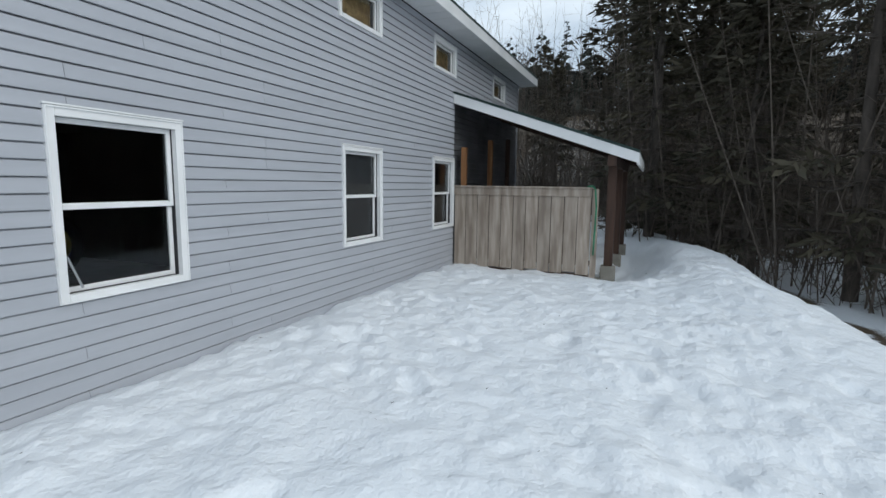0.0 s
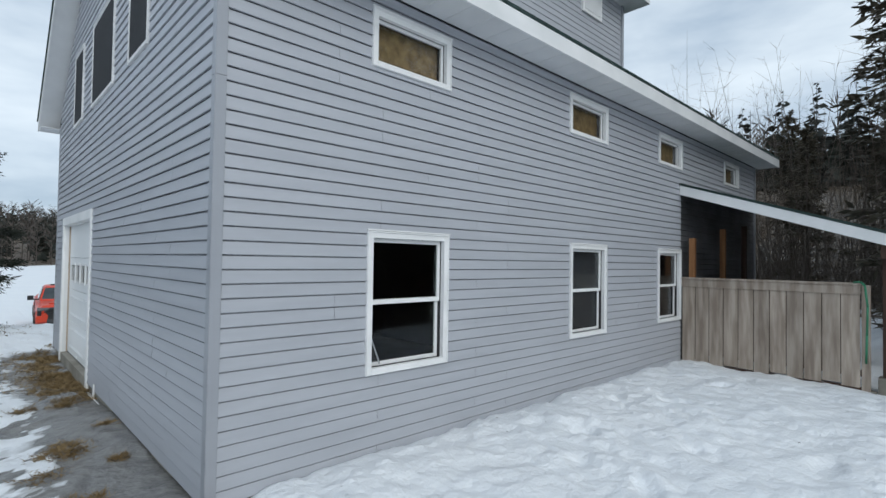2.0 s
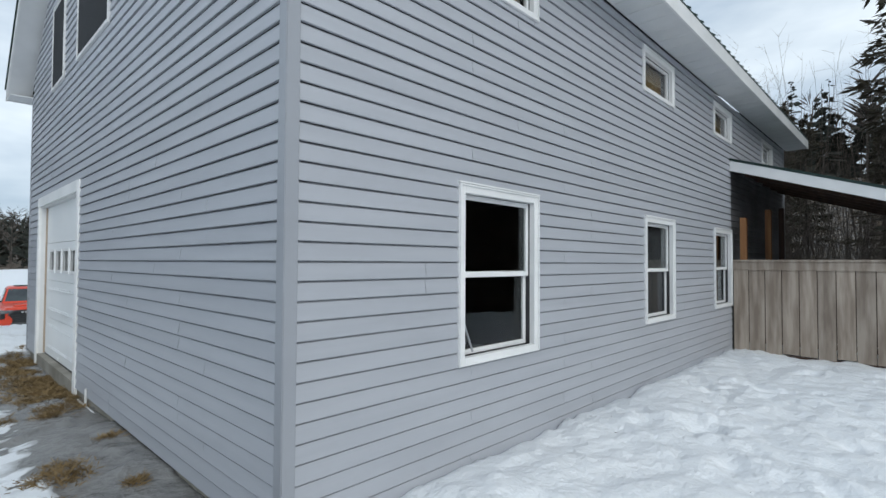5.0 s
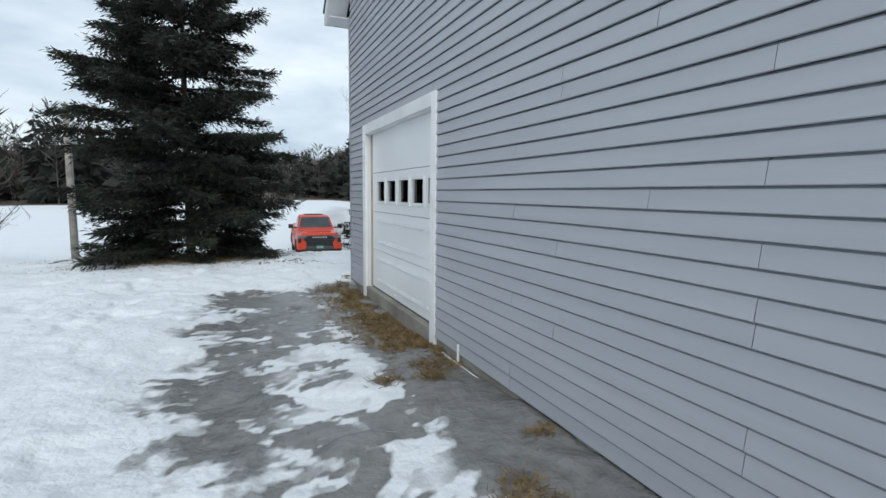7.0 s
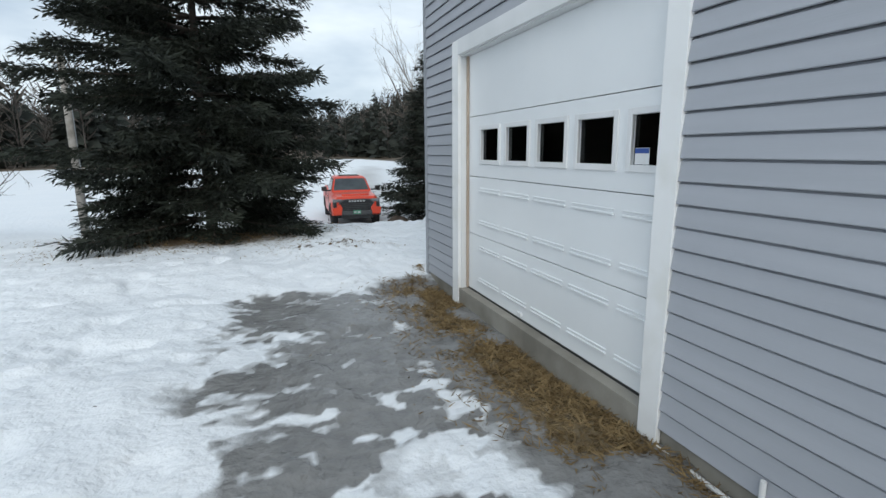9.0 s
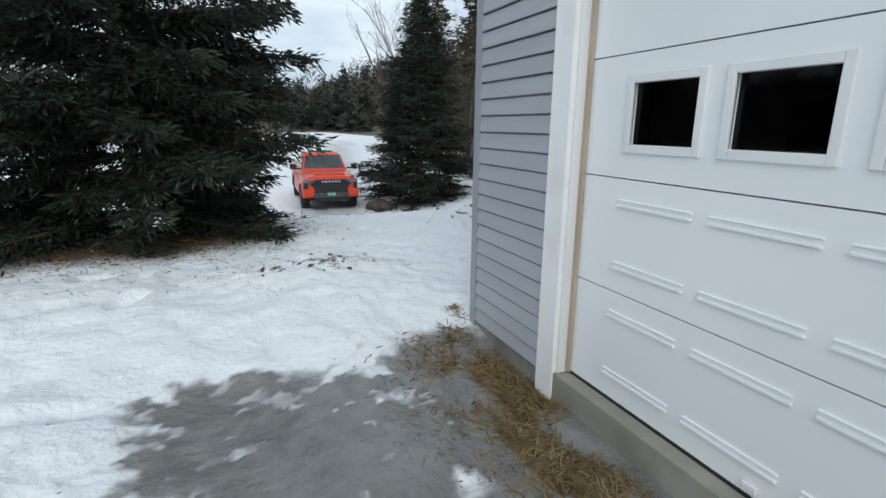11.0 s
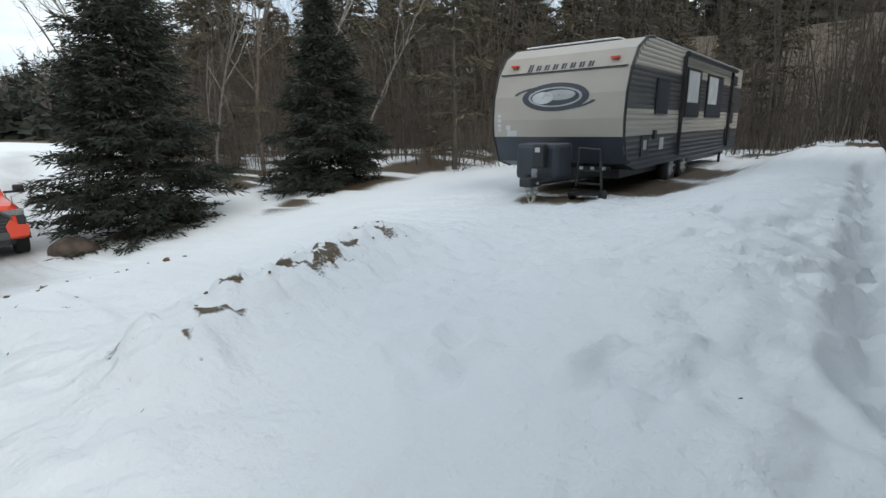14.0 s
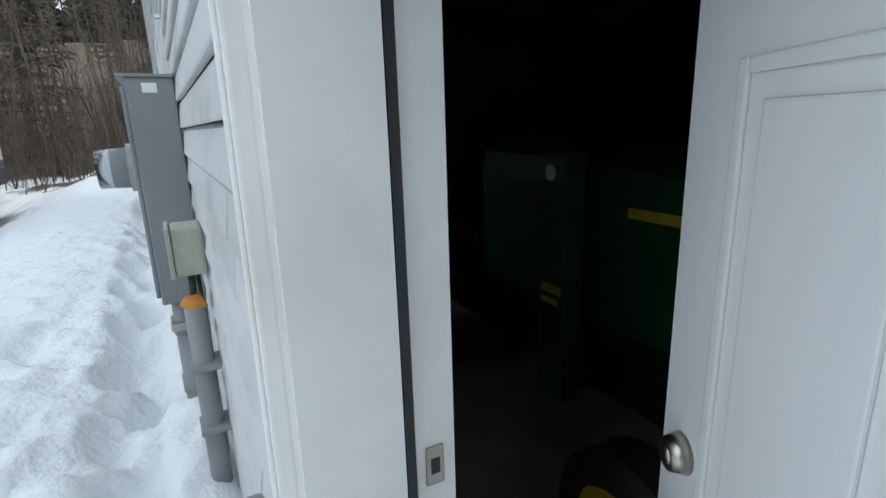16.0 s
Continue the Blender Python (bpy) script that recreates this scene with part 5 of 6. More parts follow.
    for (a, b), (c, d) in zip(loop, loop[1:] + loop[:1]):
        tube(frame_bm, (a, -0.905, b), (c, -0.905, d), 0.022, seg=6)
    part("grille_frame", frame_bm, CHROME, grille)
    for k in range(4):
        z = 0.72 + k * 0.075
        bm = bmesh.new()
        xs = np.linspace(-0.64, 0.64, 17)
        for i, (a, b) in enumerate(zip(xs, xs[1:])):
            tube(bm, (a, -0.912, z + 0.014 * (i % 2)), (b, -0.912, z + 0.014 * ((i + 1) % 2)), 0.009, seg=5)
        part("grille_bar", bm, CHROME, grille)
    for k in range(6):
        x = -0.285 + 0.114 * k
        part("badge_bar", boxes((x - 0.038, x + 0.038, -0.918, -0.905, 1.035, 1.098), bevel=0.012), LETTER, grille, "grey raised badge bar")
    part("bumper", boxes((-0.62, 0.62, -0.95, -0.80, 0.50, 0.66), bevel=0.02), CHROME, ob, "dark grey bumper centre")
    part("skid_plate", boxes((-0.6, 0.6, -0.9, -0.5, 0.36, 0.5), bevel=0.02), BLACKP, ob)
    pl = part("number_plate", boxes((-0.155, 0.155, -0.965, -0.951, 0.545, 0.70), bevel=0.004), GREENPLATE, ob, "green number plate")
    part("plate_bars", boxes((-0.12, -0.03, -0.968, -0.9655, 0.59, 0.65), (0.02, 0.12, -0.968, -0.9655, 0.59, 0.65)), LETTER, pl)
    part("sunroof", boxes((-0.45, 0.45, 1.7, 2.5, 1.966, 1.995), bevel=0.01), WIND, ob)
    part("bed_floor", boxes((-0.8, 0.8, 3.35, 4.9, 1.375, 1.39)), BLACKP, ob)
    part("underbody", boxes((-0.75, 0.75, -0.5, 4.8, 0.34, 0.5)), BLACKP, ob)
    for s in (-1, 1):
        for y in (0.0, 3.7):
            wheel("wheel", ob, s * 0.87, y, 0.42, 0.42, 0.27, CHROME)


pickup()

# ---- travel trailer ----
TAN = surface("tan_fibreglass", (0.36, 0.325, 0.285), (0.40, 0.365, 0.32), 1.0, 0.35, fine=100, bump=0.03)
NAVY = surface("dark_slate_panel", (0.030, 0.036, 0.048), (0.042, 0.05, 0.064), 1.5, 0.4)
TANRIB = surface("tan_ribbed_metal", (0.38, 0.35, 0.31), (0.44, 0.41, 0.365), 2.0, 0.4, stretch=(0.3, 1, 4))
DARKRIB = surface("charcoal_ribbed_metal", (0.055, 0.055, 0.06), (0.08, 0.08, 0.085), 2.0, 0.4, stretch=(0.3, 1, 4))
SILVER = surface("silver_trim", (0.30, 0.31, 0.32), (0.42, 0.43, 0.44), 3.0, 0.35)
CURTAIN = surface("pale_blind", (0.42, 0.44, 0.46), (0.52, 0.54, 0.55), 3.0, 0.6)
SNOWCAP = surface("snow_cap", (0.76, 0.79, 0.82), (0.83, 0.85, 0.87), 2.0, 0.6, bump=0.4, fine=20)


def trailer():
    """A long travel trailer, nose towards -x; its door side looks to -y."""
    x0, x1, y0, y1 = 8.22, 17.4, 11.62, 14.06
    g = float(plain(9, 12.8))
    ob = empty("travel_trailer")
    tagged(ob, "tan and charcoal travel trailer parked in the snow", "travel trailer")
    top = 2.66
    # the nose in profile, then drawn across the width
    nose = [(x0 + 0.62, 0.50), (x0 + 0.20, 0.62), (x0 + 0.02, 1.06), (x0, 1.35), (x0 + 0.04, 1.75), (x0 + 0.17, 2.12), (x0 + 0.42, 2.44), (x0 + 0.78, 2.62), (x0 + 1.15, top)]
    up = [p for p in nose if p[1] >= 1.06]
    bm = bmesh.new()
    prism(bm, up + [(x0 + 1.15, 1.06)], "y", y0 + 0.01, y1 - 0.01)
    bmesh.ops.bevel(bm, geom=[e for e in bm.edges if abs(e.verts[0].co.y - e.verts[1].co.y) < 1e-4 and e.calc_face_angle(0) > 1.2 and max(v.co.x for v in e.verts) < x0 + 1.1], offset=0.05, segments=3, affect="EDGES")
    front = part("front_cap", bm, TAN, ob, "smooth tan front cap")
    bm = bmesh.new()
    prism(bm, [p for p in nose if p[1] <= 1.07] + [(x0 + 1.15, 1.06), (x0 + 1.15, 0.50)], "y", y0 + 0.01, y1 - 0.01)
    part("front_skirt", bm, NAVY, ob, "dark slate lower front")
    part("front_seam", boxes((x0 + 0.15, x0 + 0.19, y0 + 0.06, y1 - 0.06, 2.14, 2.155)), NAVY, front)
    part("body", boxes((x0 + 1.15, x1, y0 + 0.02, y1, 0.5, top - 0.02)), DARKRIB, ob)
    bands = [(0.5, 0.86, NAVY), (0.86, 1.06, DARKRIB), (1.06, 1.5, TANRIB), (1.5, 2.17, DARKRIB), (2.17, top - 0.03, TANRIB)]
    for za, zb, mat in bands:
        n = max(2, int((zb - za) / 0.075))
        for k in range(n):
            a, b = za + (zb - za) * k / n, za + (zb - za) * (k + 1) / n
            xa = x0 + 0.06 + (0.0 if a < 1.6 else 0.95 * ((a - 1.6) / 1.06) ** 2) + (max(0, 0.75 - a) * 1.6)
            bm = bmesh.new()
            ring(bm, [[(x, y0 + 0.02, a), (x, y0 - 0.002, a + 0.004), (x, y0 - 0.010, (a + b) / 2), (x, y0 - 0.002, b - 0.004), (x, y0 + 0.02, b)] for x in (xa, x1)])
            part("side_panel", bm, mat, ob)
    # roof edge, awning and slide-out frame
    part("roof", boxes((x0 + 1.1, x1 + 0.02, y0 - 0.01, y1 + 0.01, top - 0.03, top + 0.01), bevel=0.01), SILVER, ob)
    bm = boxes((x0 + 0.9, x1 - 3.0, y0 + 0.5, y1 - 0.15, top + 0.006, top + 0.032), bevel=0.012)
    part("snow_cap", bm, SNOWCAP, ob, "thin leftover snow on the roof")
    edge = bmesh.new()
    for a, b in zip(nose, nose[1:]):
        tube(edge, (a[0], y0 - 0.004, a[1]), (b[0], y0 - 0.004, b[1]), 0.022, seg=6)
    part("corner_trim", edge, BLACKP, ob, "black corner trim")
    edge = bmesh.new()
    for a, b in zip(nose, nose[1:]):
        tube(edge, (a[0], y1 + 0.004, a[1]), (b[0], y1 + 0.004, b[1]), 0.022, seg=6)
    part("corner_trim", edge, BLACKP, ob, "black corner trim")
    part("awning_tube", tubes(((11.1, y0 - 0.11, 2.54), (15.9, y0 - 0.11, 2.54), 0.055), seg=14), BLACKP, ob, "rolled black awning")
    for x in (11.15, 15.8):
        part("awning_arm", boxes((x, x + 0.05, y0 - 0.09, y0 - 0.02, 0.62, 2.52), bevel=0.006), BLACKP, ob)

    def side_window(x, w, za, zb, label, blind=0.0):
        wd = part("window", boxes((x, x + w, y0 - 0.04, y0 - 0.012, za, zb), bevel=0.012), BLACKP, ob, label)
        part("pane", boxes((x + 0.05, x + w - 0.05, y0 - 0.046, y0 - 0.041, za + 0.05, zb - 0.05)), NAVY, wd)
        if blind:
            part("blind", boxes((x + 0.07, x + w * blind, y0 - 0.05, y0 - 0.0465, za + 0.3, zb - 0.06)), CURTAIN, wd, "pale blind")
        return wd

    side_window(9.62, 0.72, 1.42, 2.02, "rounded black trailer window")
    side_window(11.5, 1.15, 1.36, 2.34, "tall dark slide-out window with a pale blind", 0.8)
    side_window(13.25, 1.6, 1.36, 2.32, "wide dark slide-out window with a pale blind", 0.6)
    side_window(15.95, 0.55, 1.2, 1.75, "narrow rear window")
    side_window(15.9, 0.7, 2.2, 2.45, "small upper rear window")
    part("entry_hatch", boxes((9.02, 9.4, y0 - 0.03, y0 - 0.008, 0.70, 1.06), bevel=0.012), BLACKP, ob, "black service hatch")
    part("hatch_plate", boxes((9.10, 9.26, y0 - 0.036, y0 - 0.031, 0.82, 0.98)), CURTAIN, ob)
    part("outlet_box", boxes((9.62, 9.78, y0 - 0.05, y0 - 0.01, 0.98, 1.14), bevel=0.01), BLACKP, ob)
    part("sticker_group", boxes((10.05, 10.28, y0 - 0.02, y0 - 0.011, 0.78, 1.0)), CURTAIN, ob)
    part("vent_grille", boxes((15.7, 16.35, y0 - 0.04, y0 - 0.01, 0.72, 1.12), bevel=0.01), BLACKP, ob)
    # markings of the nose
    FX = x0 - 0.004
    for y in (y0 + 0.3, y1 - 0.3):
        part("marker_light", boxes((x0 + 0.22, x0 + 0.29, y - 0.07, y + 0.07, 2.27, 2.31), bevel=0.01), RED, ob, "small red marker light")
    marks = empty("emblem")
    marks.parent = ob
    cy, cz = 12.85, 1.72

    def nose_x(z):
        zs = [p[1] for p in nose]
        return float(np.interp(z, zs, [p[0] for p in nose]))

    def oval(name, a, b, da, db, mat, lift, y=cy, z=cz, part_of=(0, 2 * math.pi), n=40):
        bm = bmesh.new()
        angs = np.linspace(part_of[0], part_of[1], n)
        o = [(y + a * math.cos(t), z + b * math.sin(t)) for t in angs]
        i = [(y + da * math.cos(t), z + db * math.sin(t)) for t in angs]
        vo = [bm.verts.new((nose_x(q) - lift, p, q)) for p, q in o]
        vi = [bm.verts.new((nose_x(q) - lift, p, q)) for p, q in i]
        for k in range(n - 1):
            bm.faces.new((vo[k], vo[k + 1], vi[k + 1], vi[k]))
        return part(name, bm, mat, marks)

    oval("emblem_ring", 0.62, 0.235, 0.50, 0.165, NAVY, 0.006)
    oval("emblem_ring", 0.50, 0.16, 0.455, 0.14, SILVER, 0.008)
    oval("emblem_field", 0.45, 0.14, 0.01, 0.01, NAVY, 0.007)
    oval("emblem_shape", 0.30, 0.085, 0.01, 0.01, SILVER, 0.011, cy - 0.08, cz + 0.03)
    oval("emblem_shape", 0.20, 0.10, 0.01, 0.01, CURTAIN, 0.012, cy + 0.22, cz - 0.01)
    oval("emblem_sweep", 0.80, 0.17, 0.74, 0.13, NAVY, 0.009, cy, cz + 0.03, (0.15, 1.5))
    oval("emblem_sweep", 0.80, 0.22, 0.72, 0.2, NAVY, 0.009, cy, cz, (3.5, 5.0))
    for k in range(8):
        y = 13.48 - k * 0.16
        bm = bmesh.new()
        za, zb = (2.17, 2.30) if k == 0 else (2.18, 2.275)
        for a, b in ((0, 0.045), (0.058, 0.09)):
            vs = [bm.verts.new((nose_x(q) - 0.008, p, q)) for p, q in ((y - a, za), (y - b, za), (y - b, zb), (y - a, zb))]
            bm.faces.new(vs)
        part("badge_bar", bm, NAVY, marks, "grey badge bar")
    for y, z, w, h in ((13.93, 1.43, 0.07, 0.06), (13.93, 1.35, 0.07, 0.06), (13.93, 1.26, 0.07, 0.06), (13.93, 1.18, 0.07, 0.06), (13.74, 1.22, 0.09, 0.09), (13.66, 1.12, 0.2, 0.1)):
        part("sticker", boxes((nose_x(z) - 0.006, nose_x(z) + 0.004, y - w / 2, y + w / 2, z - h / 2, z + h / 2)), CURTAIN, ob, "small white sticker")
    # tongue, propane cover, jack, stairs
    part("tongue_beam", tubes(((x0 + 0.4, 12.1, 0.45), (6.9, 12.45, 0.42), 0.05), ((x0 + 0.4, 13.6, 0.45), (6.9, 12.55, 0.42), 0.05), seg=8), BLACKP, ob)
    part("propane_cover", boxes((7.28, 7.86, 12.28, 13.0, 0.42, 0.98), bevel=0.07), NAVY, ob, "dark plastic propane tank cover")
    part("jack_head", boxes((7.12, 7.26, 12.42, 12.6, 0.62, 0.98), bevel=0.02), BLACKP, ob)
    part("jack_label", boxes((7.112, 7.119, 12.48, 12.56, 0.86, 0.93)), CURTAIN, ob)
    part("tongue_jack", tubes(((6.95, 12.47, 0.62), (6.95, 12.47, 0.2), 0.045), ((6.95, 12.47, 0.2), (6.95, 12.47, g - 0.05), 0.03), seg=10), PVC, ob, "steel tongue jack")
    for k in range(14):
        t = k / 13
        bm = bmesh.new()
        bmesh.ops.create_uvsphere(bm, u_segments=6, v_segments=4, radius=0.022, matrix=Matrix.Translation((6.86, 12.36 + 0.22 * t, 0.42 - 0.3 * math.sin(math.pi * t))))
        part("chain_link", bm, METAL, ob)
    part("coupler", boxes((6.72, 7.05, 12.4, 12.6, 0.36, 0.5), bevel=0.03), BLACKP, ob)
    st = tubes(((7.75, 11.72, 0.12), (7.72, 11.78, 0.88), 0.02), ((7.72, 11.78, 0.88), (7.72, 12.12, 0.9), 0.02), ((7.72, 12.12, 0.9), (7.75, 12.16, 0.3), 0.02), ((7.74, 11.76, 0.55), (7.74, 12.14, 0.55), 0.018), ((7.75, 11.74, 0.35), (7.75, 12.15, 0.35), 0.018), seg=8)
    part("folding_step", st, BLACKP, ob, "folded black step frame")
    part("step_plate", boxes((7.45, 7.76, 11.72, 12.16, 0.2, 0.235)), BLACKP, ob)
    for y in (11.7, 12.2):
        bm = bmesh.new()
        tube(bm, (7.72, y - 0.03, g + 0.1), (7.72, y + 0.03, g + 0.1), 0.1, seg=18)
        part("dolly_wheel", bm, RUBBER, ob)
    part("hitch_light_bar", boxes((x0 + 0.25, x0 + 0.3, 11.9, 12.5, 0.5, 0.56)), BLACKP, ob)
    for y in (12.0, 12.2, 12.4):
        part("reflector", boxes((x0 + 0.235, x0 + 0.249, y - 0.035, y + 0.035, 0.505, 0.555), bevel=0.005), CURTAIN, ob)
    part("chassis", boxes((x0 + 0.6, x1 - 0.2, y0 + 0.25, y1 - 0.25, 0.34, 0.5)), BLACKP, ob)
    for x in (11.25, 12.15):
        for y in (y0 + 0.16, y1 - 0.16):
            wh = empty("trailer_wheel")
            wh.parent = ob
            bm = bmesh.new()
            r, w = 0.36, 0.2
            prof = [(-w / 2, r * 0.6), (-w / 2, r * 0.9), (-w * 0.36, r), (w * 0.36, r), (w / 2, r * 0.9), (w / 2, r * 0.6)]
            ring(bm, [[(x + pr * math.cos(a), y + px, g + 0.33 + pr * math.sin(a)) for px, pr in prof] for a in np.linspace(0, 2 * math.pi, 25)], False)
            bmesh.ops.remove_doubles(bm, verts=bm.verts, dist=1e-4)
            part("tyre", bm, RUBBER, wh, smooth=True)
            bm = tubes(((x, y - 0.07, g + 0.33), (x, y + 0.07, g + 0.33), 0.215), seg=22)
            for k in range(8):
                a = k * math.pi / 4
                tube(bm, (x, y - 0.085, g + 0.33), (x + 0.19 * math.cos(a), y - 0.085, g + 0.33 + 0.19 * math.sin(a)), 0.03, seg=6)
            part("rim", bm, SILVER, wh, "silver spoked rim")
    part("stabilizer_jack", boxes((16.6, 16.66, y0 + 0.2, y0 + 0.26, g - 0.05, 0.4)), BLACKP, ob)
    part("bumper", boxes((x1, x1 + 0.12, y0 + 0.2, y1 - 0.2, 0.42, 0.54)), BLACKP, ob)


trailer()

# ---- fixtures on the north wall ----


def meter_box():
    ob = empty("electric_meter_box")
    tagged(ob, "tall grey steel electric meter enclosure on the wall", "meter box")
    x0, x1, y0, y1, z0, z1 = 3.98, 4.42, W + 0.02, W + 0.185, 0.87, 1.76
    part("enclosure", boxes((x0, x1, y0, y1, z0, z1), bevel=0.008), GREYPAINT, ob)
    part("front_cover", boxes((x0 + 0.012, x1 - 0.012, y1, y1 + 0.016, z0 + 0.03, z1 - 0.03), bevel=0.005), GREYPAINT, ob)
    part("top_lip", boxes((x0 - 0.012, x1 + 0.012, y0, y1 + 0.024, z1, z1 + 0.012), bevel=0.003), GREYPAINT, ob)
    part("label", boxes((x0 - 0.0025, x0 - 0.0005, y0 + 0.06, y0 + 0.11, z1 - 0.055, z1 - 0.02)), WHITE, ob, "small white label")
    m = part("meter_glass", tubes(((4.2, y1 + 0.016, 1.42), (4.2, y1 + 0.15, 1.42), 0.085, 0.078), seg=28), GLASS, ob, "clear glass meter dome", True)
    part("meter_face", tubes(((4.2, y1 + 0.017, 1.42), (4.2, y1 + 0.10, 1.42), 0.07, 0.066), seg=24), SILVER, m)
    part("meter_ring", tubes(((4.2, y1 + 0.016, 1.42), (4.2, y1 + 0.04, 1.42), 0.098), seg=28), SILVER, ob)
    part("bracket", boxes((x0 - 0.01, x0 + 0.05, W, y0, 1.0, 1.04), (x0 - 0.01, x0 + 0.05, W, y0, 1.55, 1.59)), GREYPAINT, ob)
    cd = part("conduit", tubes(((4.1, W + 0.105, 0.88), (4.1, W + 0.105, -0.05), 0.052), seg=20), PVC, ob, "thick grey service conduit", True)
    for za, zb in ((0.50, 0.42), (0.74, 0.70)):
        part("coupling", tubes(((4.1, W + 0.105, za), (4.1, W + 0.105, zb), 0.058), seg=20), PVC, cd, smooth=True)
    part("clamp", boxes((4.03, 4.17, W + 0.01, W + 0.17, 0.73, 0.765), bevel=0.006), METAL, ob, "steel conduit clamp")


def junctions():
    ob = empty("junction_box")
    tagged(ob, "small weathered beige cable junction box on the wall", "junction box")
    BEIGE = surface("weathered_beige", (0.34, 0.35, 0.28), (0.46, 0.46, 0.39), 8.0, 0.6, fine=60, bump=0.2)
    part("case", boxes((3.50, 3.66, W + 0.02, W + 0.115, 1.10, 1.26), bevel=0.012), BEIGE, ob)
    part("lid", boxes((3.495, 3.665, W + 0.115, W + 0.13, 1.095, 1.265), bevel=0.006), BEIGE, ob)
    part("back_plate", boxes((3.46, 3.68, W + 0.0, W + 0.02, 1.07, 1.29)), PVC, ob)
    part("cable", tubes(((3.58, W + 0.07, 1.1), (3.57, W + 0.075, 0.98), 0.012), ((3.62, W + 0.05, 1.1), (3.66, W + 0.04, 0.3), 0.008)), BLACKP, ob, "black cable", True)
    pc = empty("cable_conduit")
    tagged(pc, "grey plastic conduit stub with orange foam in its mouth", "conduit")
    part("pipe", tubes(((3.56, W + 0.075, 0.98), (3.54, W + 0.075, -0.02), 0.036), seg=18), PVC, pc, smooth=True)
    for z in (0.76, 0.52):
        part("strap", boxes((3.49, 3.61, W + 0.005, W + 0.118, z, z + 0.022), bevel=0.005), PVC, pc)
    bm = bmesh.new()
    bmesh.ops.create_icosphere(bm, subdivisions=2, radius=0.04, matrix=pose(3.56, W + 0.075, 0.99) @ Matrix.Diagonal((1, 1, 0.8, 1)))
    for v in bm.verts:
        v.co += 0.008 * Vector((math.sin(v.co.z * 200), math.sin(v.co.x * 170), math.sin(v.co.y * 150)))
    part("foam_plug", bm, surface("orange_foam", (0.55, 0.20, 0.04), (0.65, 0.28, 0.07), 20.0, 0.8), pc, "orange expanding foam", True)
    ot = empty("outdoor_outlet")
    tagged(ot, "grey weatherproof outlet box low on the wall", "outlet box")
    part("case", boxes((2.60, 2.70, W + 0.018, W + 0.10, 0.67, 0.83), bevel=0.01), PVC, ot)
    part("cover", boxes((2.605, 2.705, W + 0.10, W + 0.13, 0.69, 0.81), bevel=0.014), PVC, ot)
    part("tag", boxes((2.62, 2.66, W + 0.13, W + 0.133, 0.70, 0.75)), WHITE, ot)
    part("hinge", boxes((2.59, 2.6, W + 0.05, W + 0.10, 0.79, 0.83)), METAL, ot)


meter_box()
junctions()

# ---- inside the garage: a small green tractor ----
TRGREEN = surface("tractor_green", (0.008, 0.065, 0.025), (0.012, 0.085, 0.032), 2.0, 0.4)
TRYELLOW = surface("tractor_yellow", (0.55, 0.40, 0.03), (0.62, 0.46, 0.05), 3.0, 0.45)


